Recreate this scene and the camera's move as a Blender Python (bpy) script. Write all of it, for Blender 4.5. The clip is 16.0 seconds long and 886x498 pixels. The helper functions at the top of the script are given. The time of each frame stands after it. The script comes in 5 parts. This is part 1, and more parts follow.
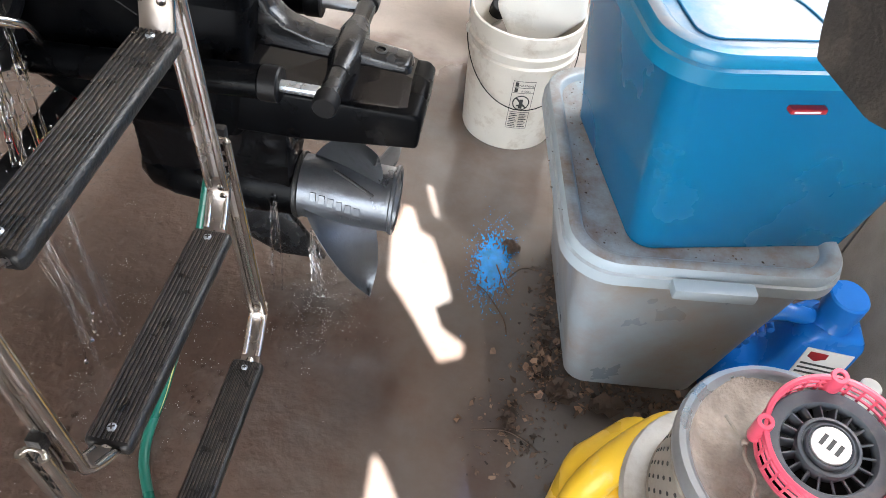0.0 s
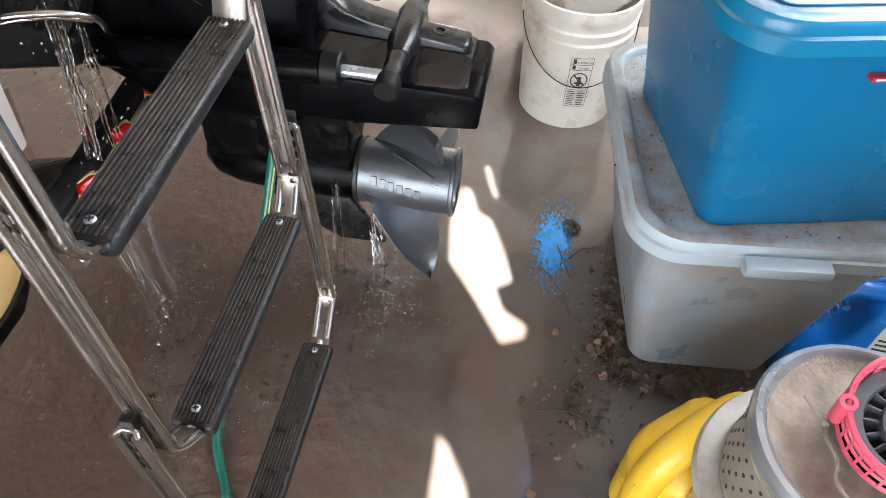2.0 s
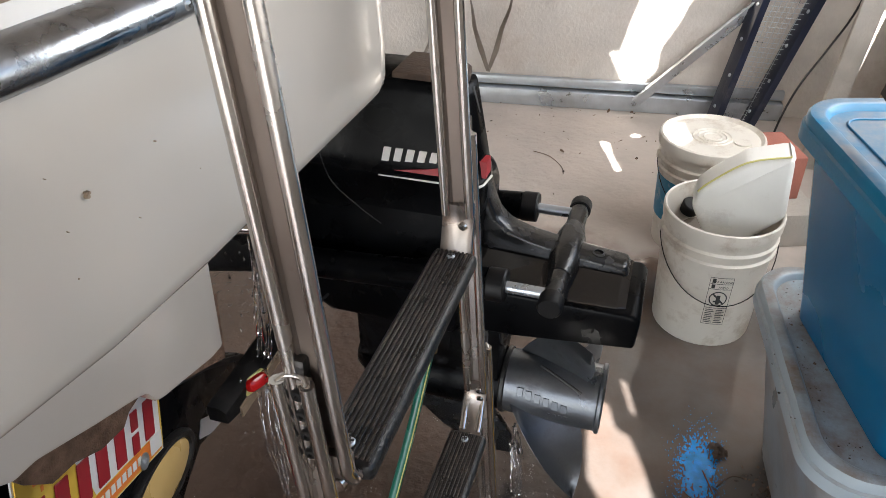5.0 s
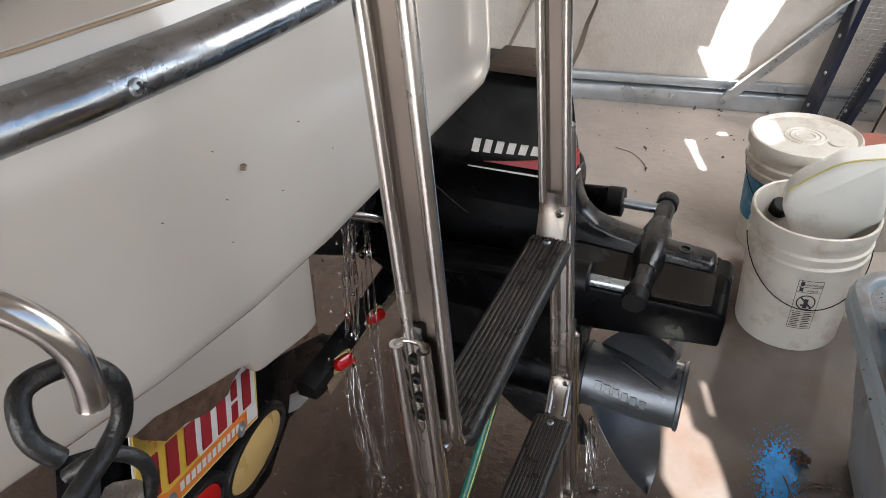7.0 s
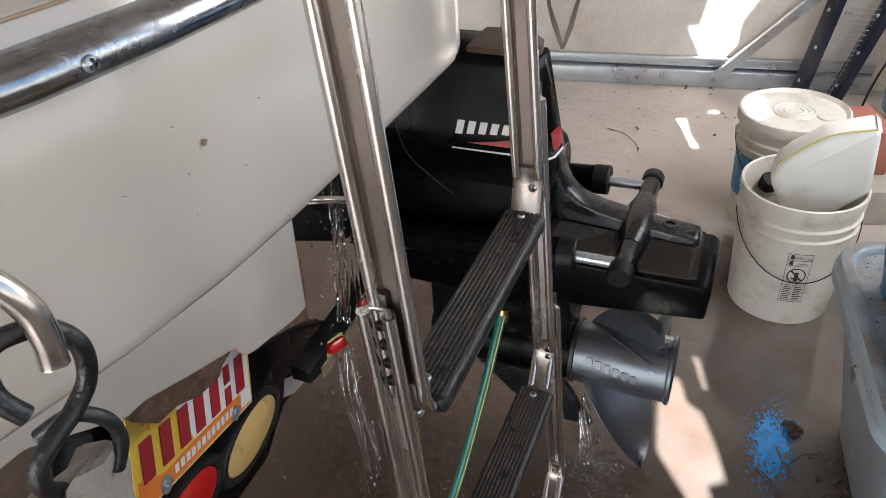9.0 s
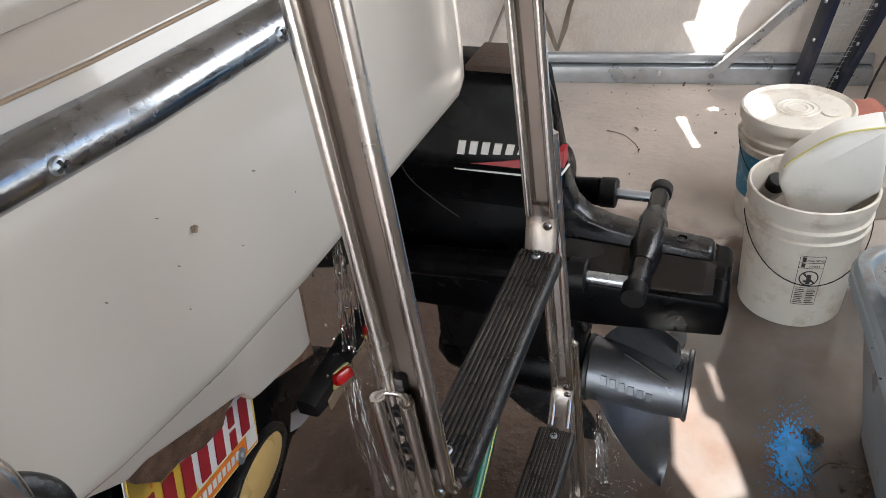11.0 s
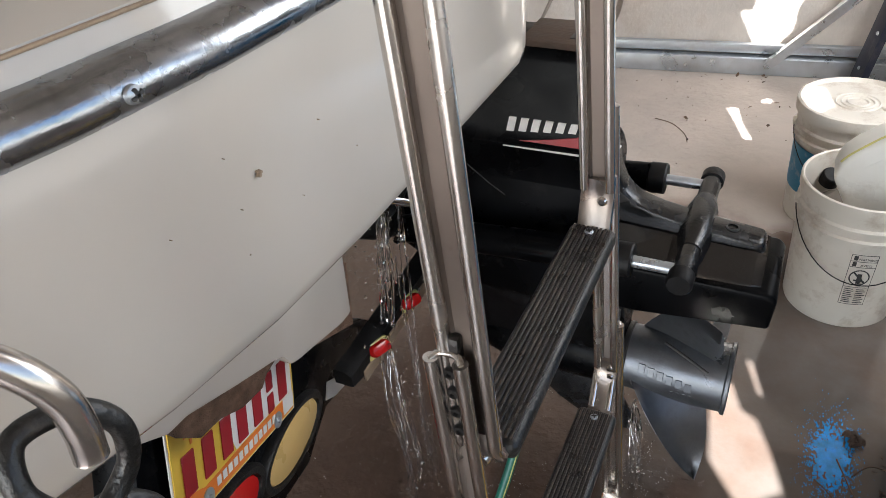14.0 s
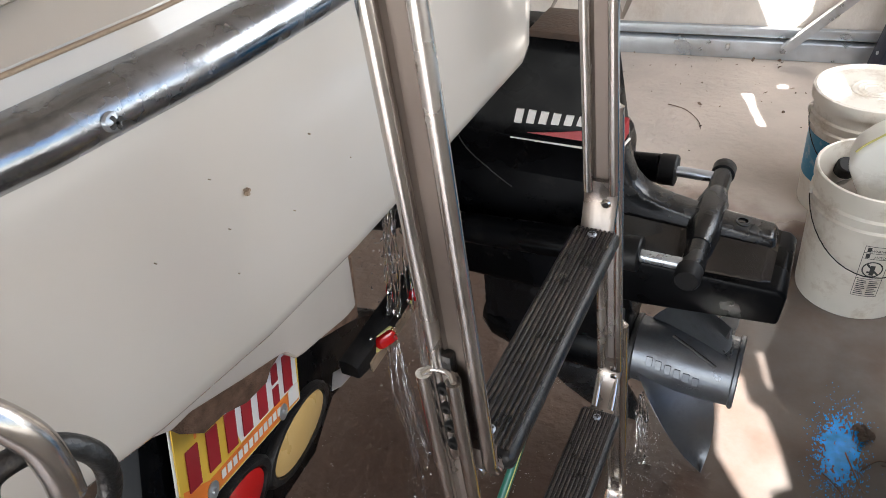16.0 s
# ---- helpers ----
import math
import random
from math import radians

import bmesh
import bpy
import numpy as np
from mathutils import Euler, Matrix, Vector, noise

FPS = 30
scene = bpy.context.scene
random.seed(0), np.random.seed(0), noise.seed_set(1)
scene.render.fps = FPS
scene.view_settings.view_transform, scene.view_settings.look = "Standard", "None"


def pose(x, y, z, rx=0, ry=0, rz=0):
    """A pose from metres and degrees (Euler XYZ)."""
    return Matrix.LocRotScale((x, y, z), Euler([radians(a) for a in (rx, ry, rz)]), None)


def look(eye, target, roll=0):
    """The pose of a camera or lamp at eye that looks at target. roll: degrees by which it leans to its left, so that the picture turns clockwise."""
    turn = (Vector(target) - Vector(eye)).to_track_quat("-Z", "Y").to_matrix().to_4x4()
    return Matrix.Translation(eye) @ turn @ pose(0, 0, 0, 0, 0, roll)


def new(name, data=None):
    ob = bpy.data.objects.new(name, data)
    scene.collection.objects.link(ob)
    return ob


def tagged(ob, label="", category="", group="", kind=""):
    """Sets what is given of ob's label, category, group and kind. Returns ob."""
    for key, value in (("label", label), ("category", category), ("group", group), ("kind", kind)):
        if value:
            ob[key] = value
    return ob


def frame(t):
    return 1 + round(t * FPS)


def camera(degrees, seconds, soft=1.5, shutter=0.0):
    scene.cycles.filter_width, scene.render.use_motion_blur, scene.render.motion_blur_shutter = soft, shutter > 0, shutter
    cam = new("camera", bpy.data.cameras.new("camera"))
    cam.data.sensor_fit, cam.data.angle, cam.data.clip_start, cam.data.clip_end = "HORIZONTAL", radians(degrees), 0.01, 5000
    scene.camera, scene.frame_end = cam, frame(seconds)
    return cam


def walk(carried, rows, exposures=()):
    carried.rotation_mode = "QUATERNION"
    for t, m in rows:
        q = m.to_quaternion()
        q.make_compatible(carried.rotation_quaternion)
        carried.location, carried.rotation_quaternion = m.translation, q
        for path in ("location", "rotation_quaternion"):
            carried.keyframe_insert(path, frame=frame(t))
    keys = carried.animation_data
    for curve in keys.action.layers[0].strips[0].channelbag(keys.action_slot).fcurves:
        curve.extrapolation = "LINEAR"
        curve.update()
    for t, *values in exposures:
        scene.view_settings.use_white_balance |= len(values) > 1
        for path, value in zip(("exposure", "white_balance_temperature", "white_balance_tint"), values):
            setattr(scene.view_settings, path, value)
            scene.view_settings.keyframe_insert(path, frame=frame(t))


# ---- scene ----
cam = camera(62.4, 16.0, soft=0.75)
PATH = [
    (0, (-0.023, 0.225, 1.311), (-0.069, 1.575, -0.164), 8.4),
    (0.5, (-0.057, 0.235, 1.304), (-0.135, 1.564, -0.189), 7.8),
    (1, (-0.074, 0.238, 1.297), (-0.157, 1.55, -0.21), 8.6),
    (1.5, (-0.048, 0.223, 1.306), (-0.195, 1.515, -0.213), 5.6),
    (2, (-0.041, 0.223, 1.307), (-0.219, 1.515, -0.209), 3.0),
    (2.5, (-0.034, 0.214, 1.315), (-0.24, 1.517, -0.188), 1.4),
    (3, (-0.042, 0.204, 1.315), (-0.278, 1.65, -0.046), 1.7),
    (3.5, (-0.042, 0.192, 1.335), (-0.337, 1.828, 0.223), 2.2),
    (4, (-0.038, 0.187, 1.335), (-0.323, 1.832, 0.233), 2.6),
    (4.5, (-0.061, 0.198, 1.329), (-0.377, 1.821, 0.205), 2.3),
    (5, (-0.142, 0.2, 1.34), (-0.657, 1.775, 0.22), -0.8),
    (5.2, (-0.162, 0.19, 1.347), (-0.738, 1.744, 0.228), -1.6),
    (7.3, (-0.15, 0.164, 1.348), (-0.85, 1.661, 0.221), -2.8),
    (7.5, (-0.146, 0.165, 1.347), (-0.848, 1.659, 0.219), -3.0),
    (8, (-0.132, 0.162, 1.341), (-0.829, 1.655, 0.207), -3.6),
    (8.5, (-0.119, 0.159, 1.34), (-0.813, 1.645, 0.196), -4.2),
    (9, (-0.125, 0.156, 1.345), (-0.819, 1.638, 0.194), -4.4),
    (9.2, (-0.131, 0.155, 1.346), (-0.823, 1.633, 0.19), -4.3),
    (11.3, (-0.163, 0.212, 1.357), (-0.856, 1.694, 0.206), -6.9),
    (11.5, (-0.167, 0.213, 1.357), (-0.871, 1.691, 0.209), -6.6),
    (12, (-0.162, 0.211, 1.351), (-0.89, 1.678, 0.203), -7.0),
    (12.5, (-0.156, 0.207, 1.351), (-0.903, 1.666, 0.205), -6.9),
    (13, (-0.164, 0.199, 1.347), (-0.927, 1.642, 0.193), -6.3),
    (13.5, (-0.167, 0.201, 1.343), (-0.931, 1.632, 0.173), -5.9),
    (14, (-0.17, 0.2, 1.342), (-0.941, 1.62, 0.163), -5.8),
    (14.5, (-0.172, 0.2, 1.34), (-0.945, 1.605, 0.145), -5.3),
    (15, (-0.174, 0.201, 1.34), (-0.951, 1.593, 0.133), -5.1),
    (15.5, (-0.172, 0.203, 1.336), (-0.953, 1.587, 0.121), -5.4),
    (16, (-0.167, 0.219, 1.352), (-0.958, 1.595, 0.136), -6.3),
]
walk(cam, [(t, look(eye, target, roll)) for t, eye, target, roll in PATH], exposures=[(0, 3.78, 6400, 11), (2.6, 3.78, 6400, 11), (3.5, 2.9, 6520, 11), (5, 2.84, 6560, 11), (7.3, 2.7, 6520, 11), (9, 2.84, 6520, 11), (11, 2.76, 6520, 11), (12.5, 2.77, 6520, 11), (15, 3.0, 6520, 11), (16, 3.05, 6520, 11)])

# ---- light ----
SUN = Vector((-0.2, 0.6, -0.77)).normalized()
world = bpy.data.worlds.new("sky")
scene.world = world
world.use_nodes = True
wn = world.node_tree.nodes
sky = wn.new("ShaderNodeTexSky")
sky.sky_type = "NISHITA"
sky.sun_disc = False
sky.sun_elevation = math.asin(-SUN.z)
sky.sun_rotation = math.atan2(-SUN.x, -SUN.y)
world.node_tree.links.new(sky.outputs[0], wn["Background"].inputs[0])
wn["Background"].inputs[1].default_value = 0.05
sun = new("sun", bpy.data.lights.new("sun", "SUN"))
sun.data.energy, sun.data.angle, sun.data.color = 5.0, radians(0.35), (1, 0.97, 0.93)
sun.matrix_world = look((0, 0, 6), Vector((0, 0, 6)) + SUN)


def area(name, eye, target, w, h, watts, colour):
    lamp = new(name, bpy.data.lights.new(name, "AREA"))
    lamp.data.shape, lamp.data.size, lamp.data.size_y = "RECTANGLE", w, h
    lamp.data.energy, lamp.data.color = watts, colour
    lamp.matrix_world = look(eye, target)
    return lamp


# fill lamps added in the unseen doorway behind the walk and the long side opening
area("door_fill", (-0.9, -2.95, 1.2), (-0.9, 0, 0.9), 3.0, 2.0, 10, (0.95, 0.97, 0.97))
area("side_fill", (0.92, 1.95, 1.6), (-0.5, 2.35, 0.3), 1.9, 1.1, 6.4, (0.95, 0.97, 0.98))


# ---- materials ----
def mat(name, colour, rough=0.5, metal=0.0, spread=0.15, scale=8.0, bump=0.1, fine=120.0, dirt=None, dirt_amount=0.0, dirt_scale=5.0,
        rough_spread=0.12, spec=0.5, coat=0.0, each=0.0, island=0.0, settle=False):
    m = bpy.data.materials.new(name)
    m.use_nodes = True
    nt = m.node_tree
    nd, ln = nt.nodes, nt.links
    b = nd["Principled BSDF"]
    co = nd.new("ShaderNodeTexCoord").outputs["Object"]
    big = nd.new("ShaderNodeTexNoise")
    big.inputs["Scale"].default_value, big.inputs["Detail"].default_value = scale, 6
    ln.new(co, big.inputs["Vector"])
    small = nd.new("ShaderNodeTexNoise")
    small.inputs["Scale"].default_value, small.inputs["Detail"].default_value = fine, 4
    ln.new(co, small.inputs["Vector"])
    ramp = nd.new("ShaderNodeMapRange")
    ramp.inputs[1].default_value, ramp.inputs[2].default_value = 0.3, 0.7
    ramp.inputs[3].default_value, ramp.inputs[4].default_value = 1 - spread, 1 + spread
    ln.new(big.outputs[0], ramp.inputs[0])
    hsv = nd.new("ShaderNodeHueSaturation")
    hsv.inputs["Color"].default_value = (*colour, 1)
    val = ramp.outputs[0]
    if each:
        info = nd.new("ShaderNodeObjectInfo")
        rr = nd.new("ShaderNodeMapRange")
        rr.inputs[3].default_value, rr.inputs[4].default_value = 1 - each, 1 + each
        ln.new(info.outputs["Random"], rr.inputs[0])
        mul = nd.new("ShaderNodeMath")
        mul.operation = "MULTIPLY"
        ln.new(val, mul.inputs[0]), ln.new(rr.outputs[0], mul.inputs[1])
        val = mul.outputs[0]
    if island:
        rr = nd.new("ShaderNodeMapRange")
        rr.inputs[3].default_value, rr.inputs[4].default_value = 1 - island, 1 + island
        ln.new(nd.new("ShaderNodeNewGeometry").outputs["Random Per Island"], rr.inputs[0])
        mul = nd.new("ShaderNodeMath")
        mul.operation = "MULTIPLY"
        ln.new(val, mul.inputs[0]), ln.new(rr.outputs[0], mul.inputs[1])
        val = mul.outputs[0]
    ln.new(val, hsv.inputs["Value"])
    out = hsv.outputs[0]
    if dirt:
        dn = nd.new("ShaderNodeTexNoise")
        dn.inputs["Scale"].default_value, dn.inputs["Detail"].default_value, dn.inputs["Roughness"].default_value = dirt_scale, 9, 0.7
        ln.new(co, dn.inputs["Vector"])
        dr = nd.new("ShaderNodeMapRange")
        dr.inputs[1].default_value, dr.inputs[2].default_value = 0.58 - 0.3 * dirt_amount, 0.88 - 0.3 * dirt_amount
        ln.new(dn.outputs[0], dr.inputs[0])
        amount = dr.outputs[0]
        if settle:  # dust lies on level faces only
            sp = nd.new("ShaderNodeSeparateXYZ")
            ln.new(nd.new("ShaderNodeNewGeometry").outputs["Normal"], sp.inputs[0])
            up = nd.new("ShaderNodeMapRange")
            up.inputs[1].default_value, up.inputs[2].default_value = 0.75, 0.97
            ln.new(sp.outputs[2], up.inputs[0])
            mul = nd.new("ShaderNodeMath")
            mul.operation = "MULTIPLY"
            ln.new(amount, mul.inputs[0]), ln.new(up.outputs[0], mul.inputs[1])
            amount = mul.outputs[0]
        mix = nd.new("ShaderNodeMix")
        mix.data_type = "RGBA"
        mix.inputs[7].default_value = (*dirt, 1)
        ln.new(amount, mix.inputs[0]), ln.new(out, mix.inputs[6])
        out = mix.outputs[2]
    ln.new(out, b.inputs["Base Color"])
    rg = nd.new("ShaderNodeMapRange")
    rg.inputs[1].default_value, rg.inputs[2].default_value = 0.3, 0.7
    rg.inputs[3].default_value, rg.inputs[4].default_value = max(0.02, rough - rough_spread), min(1, rough + rough_spread)
    ln.new(big.outputs[0], rg.inputs[0])
    ln.new(rg.outputs[0], b.inputs["Roughness"])
    b.inputs["Metallic"].default_value = metal
    b.inputs["Specular IOR Level"].default_value = spec
    b.inputs["Coat Weight"].default_value = coat
    bp = nd.new("ShaderNodeBump")
    bp.inputs["Strength"].default_value, bp.inputs["Distance"].default_value = bump, 0.004
    ln.new(small.outputs[0], bp.inputs["Height"])
    ln.new(bp.outputs[0], b.inputs["Normal"])
    return m


DUST = (0.34, 0.26, 0.2)
M = dict(
    gel=mat("hull_gelcoat", (0.5, 0.452, 0.395), 0.2, spread=0.06, scale=4, bump=0.012, rough_spread=0.06, coat=0.3),
    deckgel=mat("stained_gelcoat", (0.36, 0.32, 0.275), 0.4, spread=0.12, scale=6, bump=0.05, dirt=(0.2, 0.14, 0.09), dirt_amount=0.15, dirt_scale=9),
    # steel with its dark brown reflection put into the base colour, plus some dirt
    web=mat("brown_reflecting_steel", (0.19, 0.16, 0.14), 0.36, 0.9, 0.14, 9, 0.02, 300, dirt=(0.13, 0.1, 0.08), dirt_amount=-0.05, dirt_scale=30),
    webpale=mat("brushed_stainless", (0.5, 0.46, 0.43), 0.24, 0.95, 0.1, 9, 0.02, 300, dirt=(0.25, 0.21, 0.18), dirt_amount=-0.15, dirt_scale=30),
    footsteel=mat("dull_stainless", (0.3, 0.265, 0.24), 0.3, 0.9, 0.2, 20, 0.04, 250, dirt=(0.16, 0.12, 0.09), dirt_amount=0.05, dirt_scale=40),
    steel=mat("stainless_steel", (0.62, 0.59, 0.56), 0.2, 1.0, 0.1, 12, 0.02, 300, dirt=(0.3, 0.25, 0.21), dirt_amount=-0.12, dirt_scale=30),
    chrome=mat("pitted_stainless", (0.36, 0.38, 0.41), 0.27, 1.0, 0.25, 45, 0.06, 500, dirt=(0.1, 0.1, 0.105), dirt_amount=0.12, dirt_scale=110),
    rubber=mat("black_rubber", (0.009, 0.009, 0.009), 0.4, spread=0.4, scale=25, bump=0.25, fine=300, dirt=(0.07, 0.055, 0.045), dirt_amount=0.12, dirt_scale=60),
    black=mat("black_enamel", (0.002, 0.0022, 0.0027), 0.28, spec=0.07, spread=0.4, scale=12, bump=0.06, fine=90, dirt=(0.02, 0.018, 0.016), dirt_amount=0.05, dirt_scale=18),
    dull=mat("dull_black_metal", (0.006, 0.006, 0.0065), 0.5, spec=0.25, spread=0.3, scale=18, bump=0.15, dirt=(0.03, 0.026, 0.023), dirt_amount=0.1, dirt_scale=22),
    gloss=mat("glossy_black_enamel", (0.004, 0.0042, 0.005), 0.12, spec=0.5, spread=0.3, scale=12, bump=0.03, coat=0.4),
    wetblack=mat("wet_black_enamel", (0.002, 0.002, 0.0024), 0.1, spec=0.25, spread=0.3, scale=20, bump=0.4, fine=60),
    fan=mat("dusty_fan_plastic", (0.085, 0.1, 0.115), 0.5, spread=0.25, scale=20, bump=0.1, dirt=(0.2, 0.17, 0.15), dirt_amount=0.05, dirt_scale=20),
    worn=mat("worn_grey_casting", (0.011, 0.0115, 0.0125), 0.24, 0.1, 0.35, 25, 0.1, 200),
    prop=mat("propeller_steel", (0.15, 0.16, 0.175), 0.36, 0.75, 0.25, 14, 0.08, 220, dirt=(0.07, 0.068, 0.066), dirt_amount=0.2, dirt_scale=14),
    white=mat("white_bucket_plastic", (0.7, 0.66, 0.59), 0.42, spread=0.06, bump=0.05, dirt=(0.38, 0.29, 0.21), dirt_amount=0.24, dirt_scale=13),
    clear=mat("milky_jug_plastic", (0.75, 0.74, 0.7), 0.35, spread=0.05, bump=0.05, dirt=DUST, dirt_amount=-0.05),
    grey=mat("grey_tote_plastic", (0.26, 0.3, 0.335), 0.36, spread=0.12, bump=0.06, dirt=(0.26, 0.2, 0.15), dirt_amount=0.5, dirt_scale=5),
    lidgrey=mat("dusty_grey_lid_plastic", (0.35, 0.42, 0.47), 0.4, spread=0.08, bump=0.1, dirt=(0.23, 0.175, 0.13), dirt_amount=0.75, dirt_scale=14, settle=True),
    lidclean=mat("grey_lid_plastic", (0.33, 0.4, 0.45), 0.38, spread=0.1, bump=0.05),
    grime=mat("caked_dirt", (0.3, 0.25, 0.21), 0.8, spread=0.4, scale=30, bump=0.8, fine=150, dirt=(0.42, 0.4, 0.37), dirt_amount=0.3, dirt_scale=12),
    blue=mat("blue_tote_plastic", (0.0, 0.13, 0.29), 0.26, spread=0.04, scale=4, bump=0.03, rough_spread=0.05),
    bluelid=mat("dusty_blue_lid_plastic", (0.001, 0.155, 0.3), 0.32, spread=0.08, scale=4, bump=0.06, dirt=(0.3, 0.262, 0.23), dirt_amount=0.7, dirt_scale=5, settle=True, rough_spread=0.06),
    labelblue=mat("teal_blue_label", (0.01, 0.2, 0.36), 0.4, spread=0.1, bump=0.03, dirt=(0.6, 0.58, 0.54), dirt_amount=0.05, dirt_scale=16),
    jugblue=mat("blue_jug_plastic", (0.008, 0.17, 0.62), 0.28, spread=0.1, bump=0.03),
    yellow=mat("yellow_jug_plastic", (0.8, 0.5, 0.03), 0.35, spread=0.08, bump=0.04, dirt=(0.75, 0.65, 0.5), dirt_amount=0.05, dirt_scale=12),
    red=mat("red_plastic", (0.7, 0.09, 0.15), 0.4, spread=0.12, bump=0.05, dirt=(0.7, 0.4, 0.4), dirt_amount=0.1),
    redlens=mat("red_lens", (0.55, 0.01, 0.01), 0.12, spread=0.1, bump=0.02),
    amber=mat("amber_lens", (0.62, 0.42, 0.16), 0.3, spread=0.1, bump=0.1, fine=60),
    paper=mat("white_label", (0.72, 0.7, 0.67), 0.5, spread=0.03, bump=0.02),
    ink=mat("black_print", (0.04, 0.04, 0.04), 0.5, spread=0.1, bump=0.01),
    inkred=mat("red_print", (0.33, 0.014, 0.022), 0.45, spread=0.1, bump=0.01),
    plate=mat("plate_yellow", (0.75, 0.48, 0.06), 0.4, spread=0.12, scale=12, bump=0.03),
    plateorange=mat("plate_orange", (0.75, 0.2, 0.03), 0.4, spread=0.12, scale=12, bump=0.03),
    carpet=mat("brown_bunk_carpet", (0.13, 0.08, 0.055), 0.95, spread=0.4, scale=60, bump=1.0, fine=420, spec=0.1),
    wall=mat("rough_plaster", (0.64, 0.59, 0.535), 0.85, spread=0.14, scale=6, bump=1.0, fine=70, dirt=(0.36, 0.28, 0.22), dirt_amount=0.22, dirt_scale=3),
    block=mat("painted_block", (0.45, 0.42, 0.38), 0.85, spread=0.12, scale=9, bump=0.6, fine=120, dirt=(0.3, 0.25, 0.2), dirt_amount=0.2, each=0.06),
    mortar=mat("mortar", (0.36, 0.33, 0.3), 0.9, spread=0.1, bump=0.6),
    zinc=mat("galvanised_steel", (0.5, 0.54, 0.58), 0.36, 0.75, 0.12, 14, 0.08, 140, dirt=(0.36, 0.33, 0.3), dirt_amount=0.12, dirt_scale=3),
    navy=mat("navy_painted_steel", (0.016, 0.022, 0.045), 0.4, spread=0.2, bump=0.1, dirt=(0.15, 0.14, 0.14), dirt_amount=0.05),
    hose=mat("green_hose", (0.01, 0.13, 0.09), 0.3, spread=0.15, bump=0.05),
    hoseline=mat("yellow_hose_stripe", (0.6, 0.55, 0.2), 0.35, spread=0.1, bump=0.03),
    brass=mat("brass", (0.5, 0.35, 0.15), 0.35, 1.0, 0.2, 40, 0.1),
    strap=mat("grey_strap", (0.3, 0.26, 0.22), 0.9, spread=0.2, bump=0.5, fine=400),
    leaf=mat("dry_leaf", (0.12, 0.075, 0.05), 0.8, spread=0.4, bump=0.4, island=0.9),
    # foam, and the glints of splashed drops given as a pale colour
    foam=mat("white_foam_glint", (0.55, 0.52, 0.48), 0.2, spread=0.2, scale=60, bump=0.1),
    # blue reflection on the wet floor, put into a base colour
    stain=mat("blue_splash", (0.015, 0.36, 0.9), 0.1, spread=0.3, scale=40, bump=0.3, coat=0.5),
    panelboard=mat("weathered_wall_board", (0.3, 0.27, 0.24), 0.85, spread=0.15, scale=14, bump=0.6, fine=250, dirt=(0.2, 0.17, 0.14), dirt_amount=0.2, dirt_scale=8),
    ribs=mat("worn_tread_rib", (0.03, 0.026, 0.023), 0.35, spread=0.5, scale=60, bump=0.3, fine=300, dirt=(0.16, 0.12, 0.09), dirt_amount=0.25, dirt_scale=70),
    rust=mat("brown_stained_metal", (0.07, 0.046, 0.033), 0.7, spread=0.3, scale=30, bump=0.4, fine=200),
    yard=mat("pale_gravel", (0.3, 0.285, 0.265), 0.9, spread=0.25, scale=0.6, bump=0.6, fine=30),
    brick=mat("red_brick", (0.42, 0.16, 0.12), 0.85, spread=0.2, bump=0.5),
    wood=mat("weathered_wood", (0.3, 0.22, 0.15), 0.8, spread=0.25, bump=0.4),
    ceiling=mat("added_roof_board", (0.35, 0.31, 0.27), 0.9, spread=0.1, bump=0.2),
    drum=mat("aged_drum_metal", (0.4, 0.37, 0.32), 0.42, 0.5, 0.2, 14, 0.15, 120, dirt=(0.3, 0.2, 0.13), dirt_amount=0.25, dirt_scale=8),
    ring=mat("dirty_enamel", (0.5, 0.48, 0.44), 0.4, spread=0.1, bump=0.15, dirt=(0.22, 0.16, 0.11), dirt_amount=0.3, dirt_scale=9),
    skirt=mat("black_moulding", (0.03, 0.026, 0.023), 0.6, spread=0.35, scale=10, bump=0.5, fine=160, dirt=(0.1, 0.082, 0.066), dirt_amount=0.25, dirt_scale=14),
)


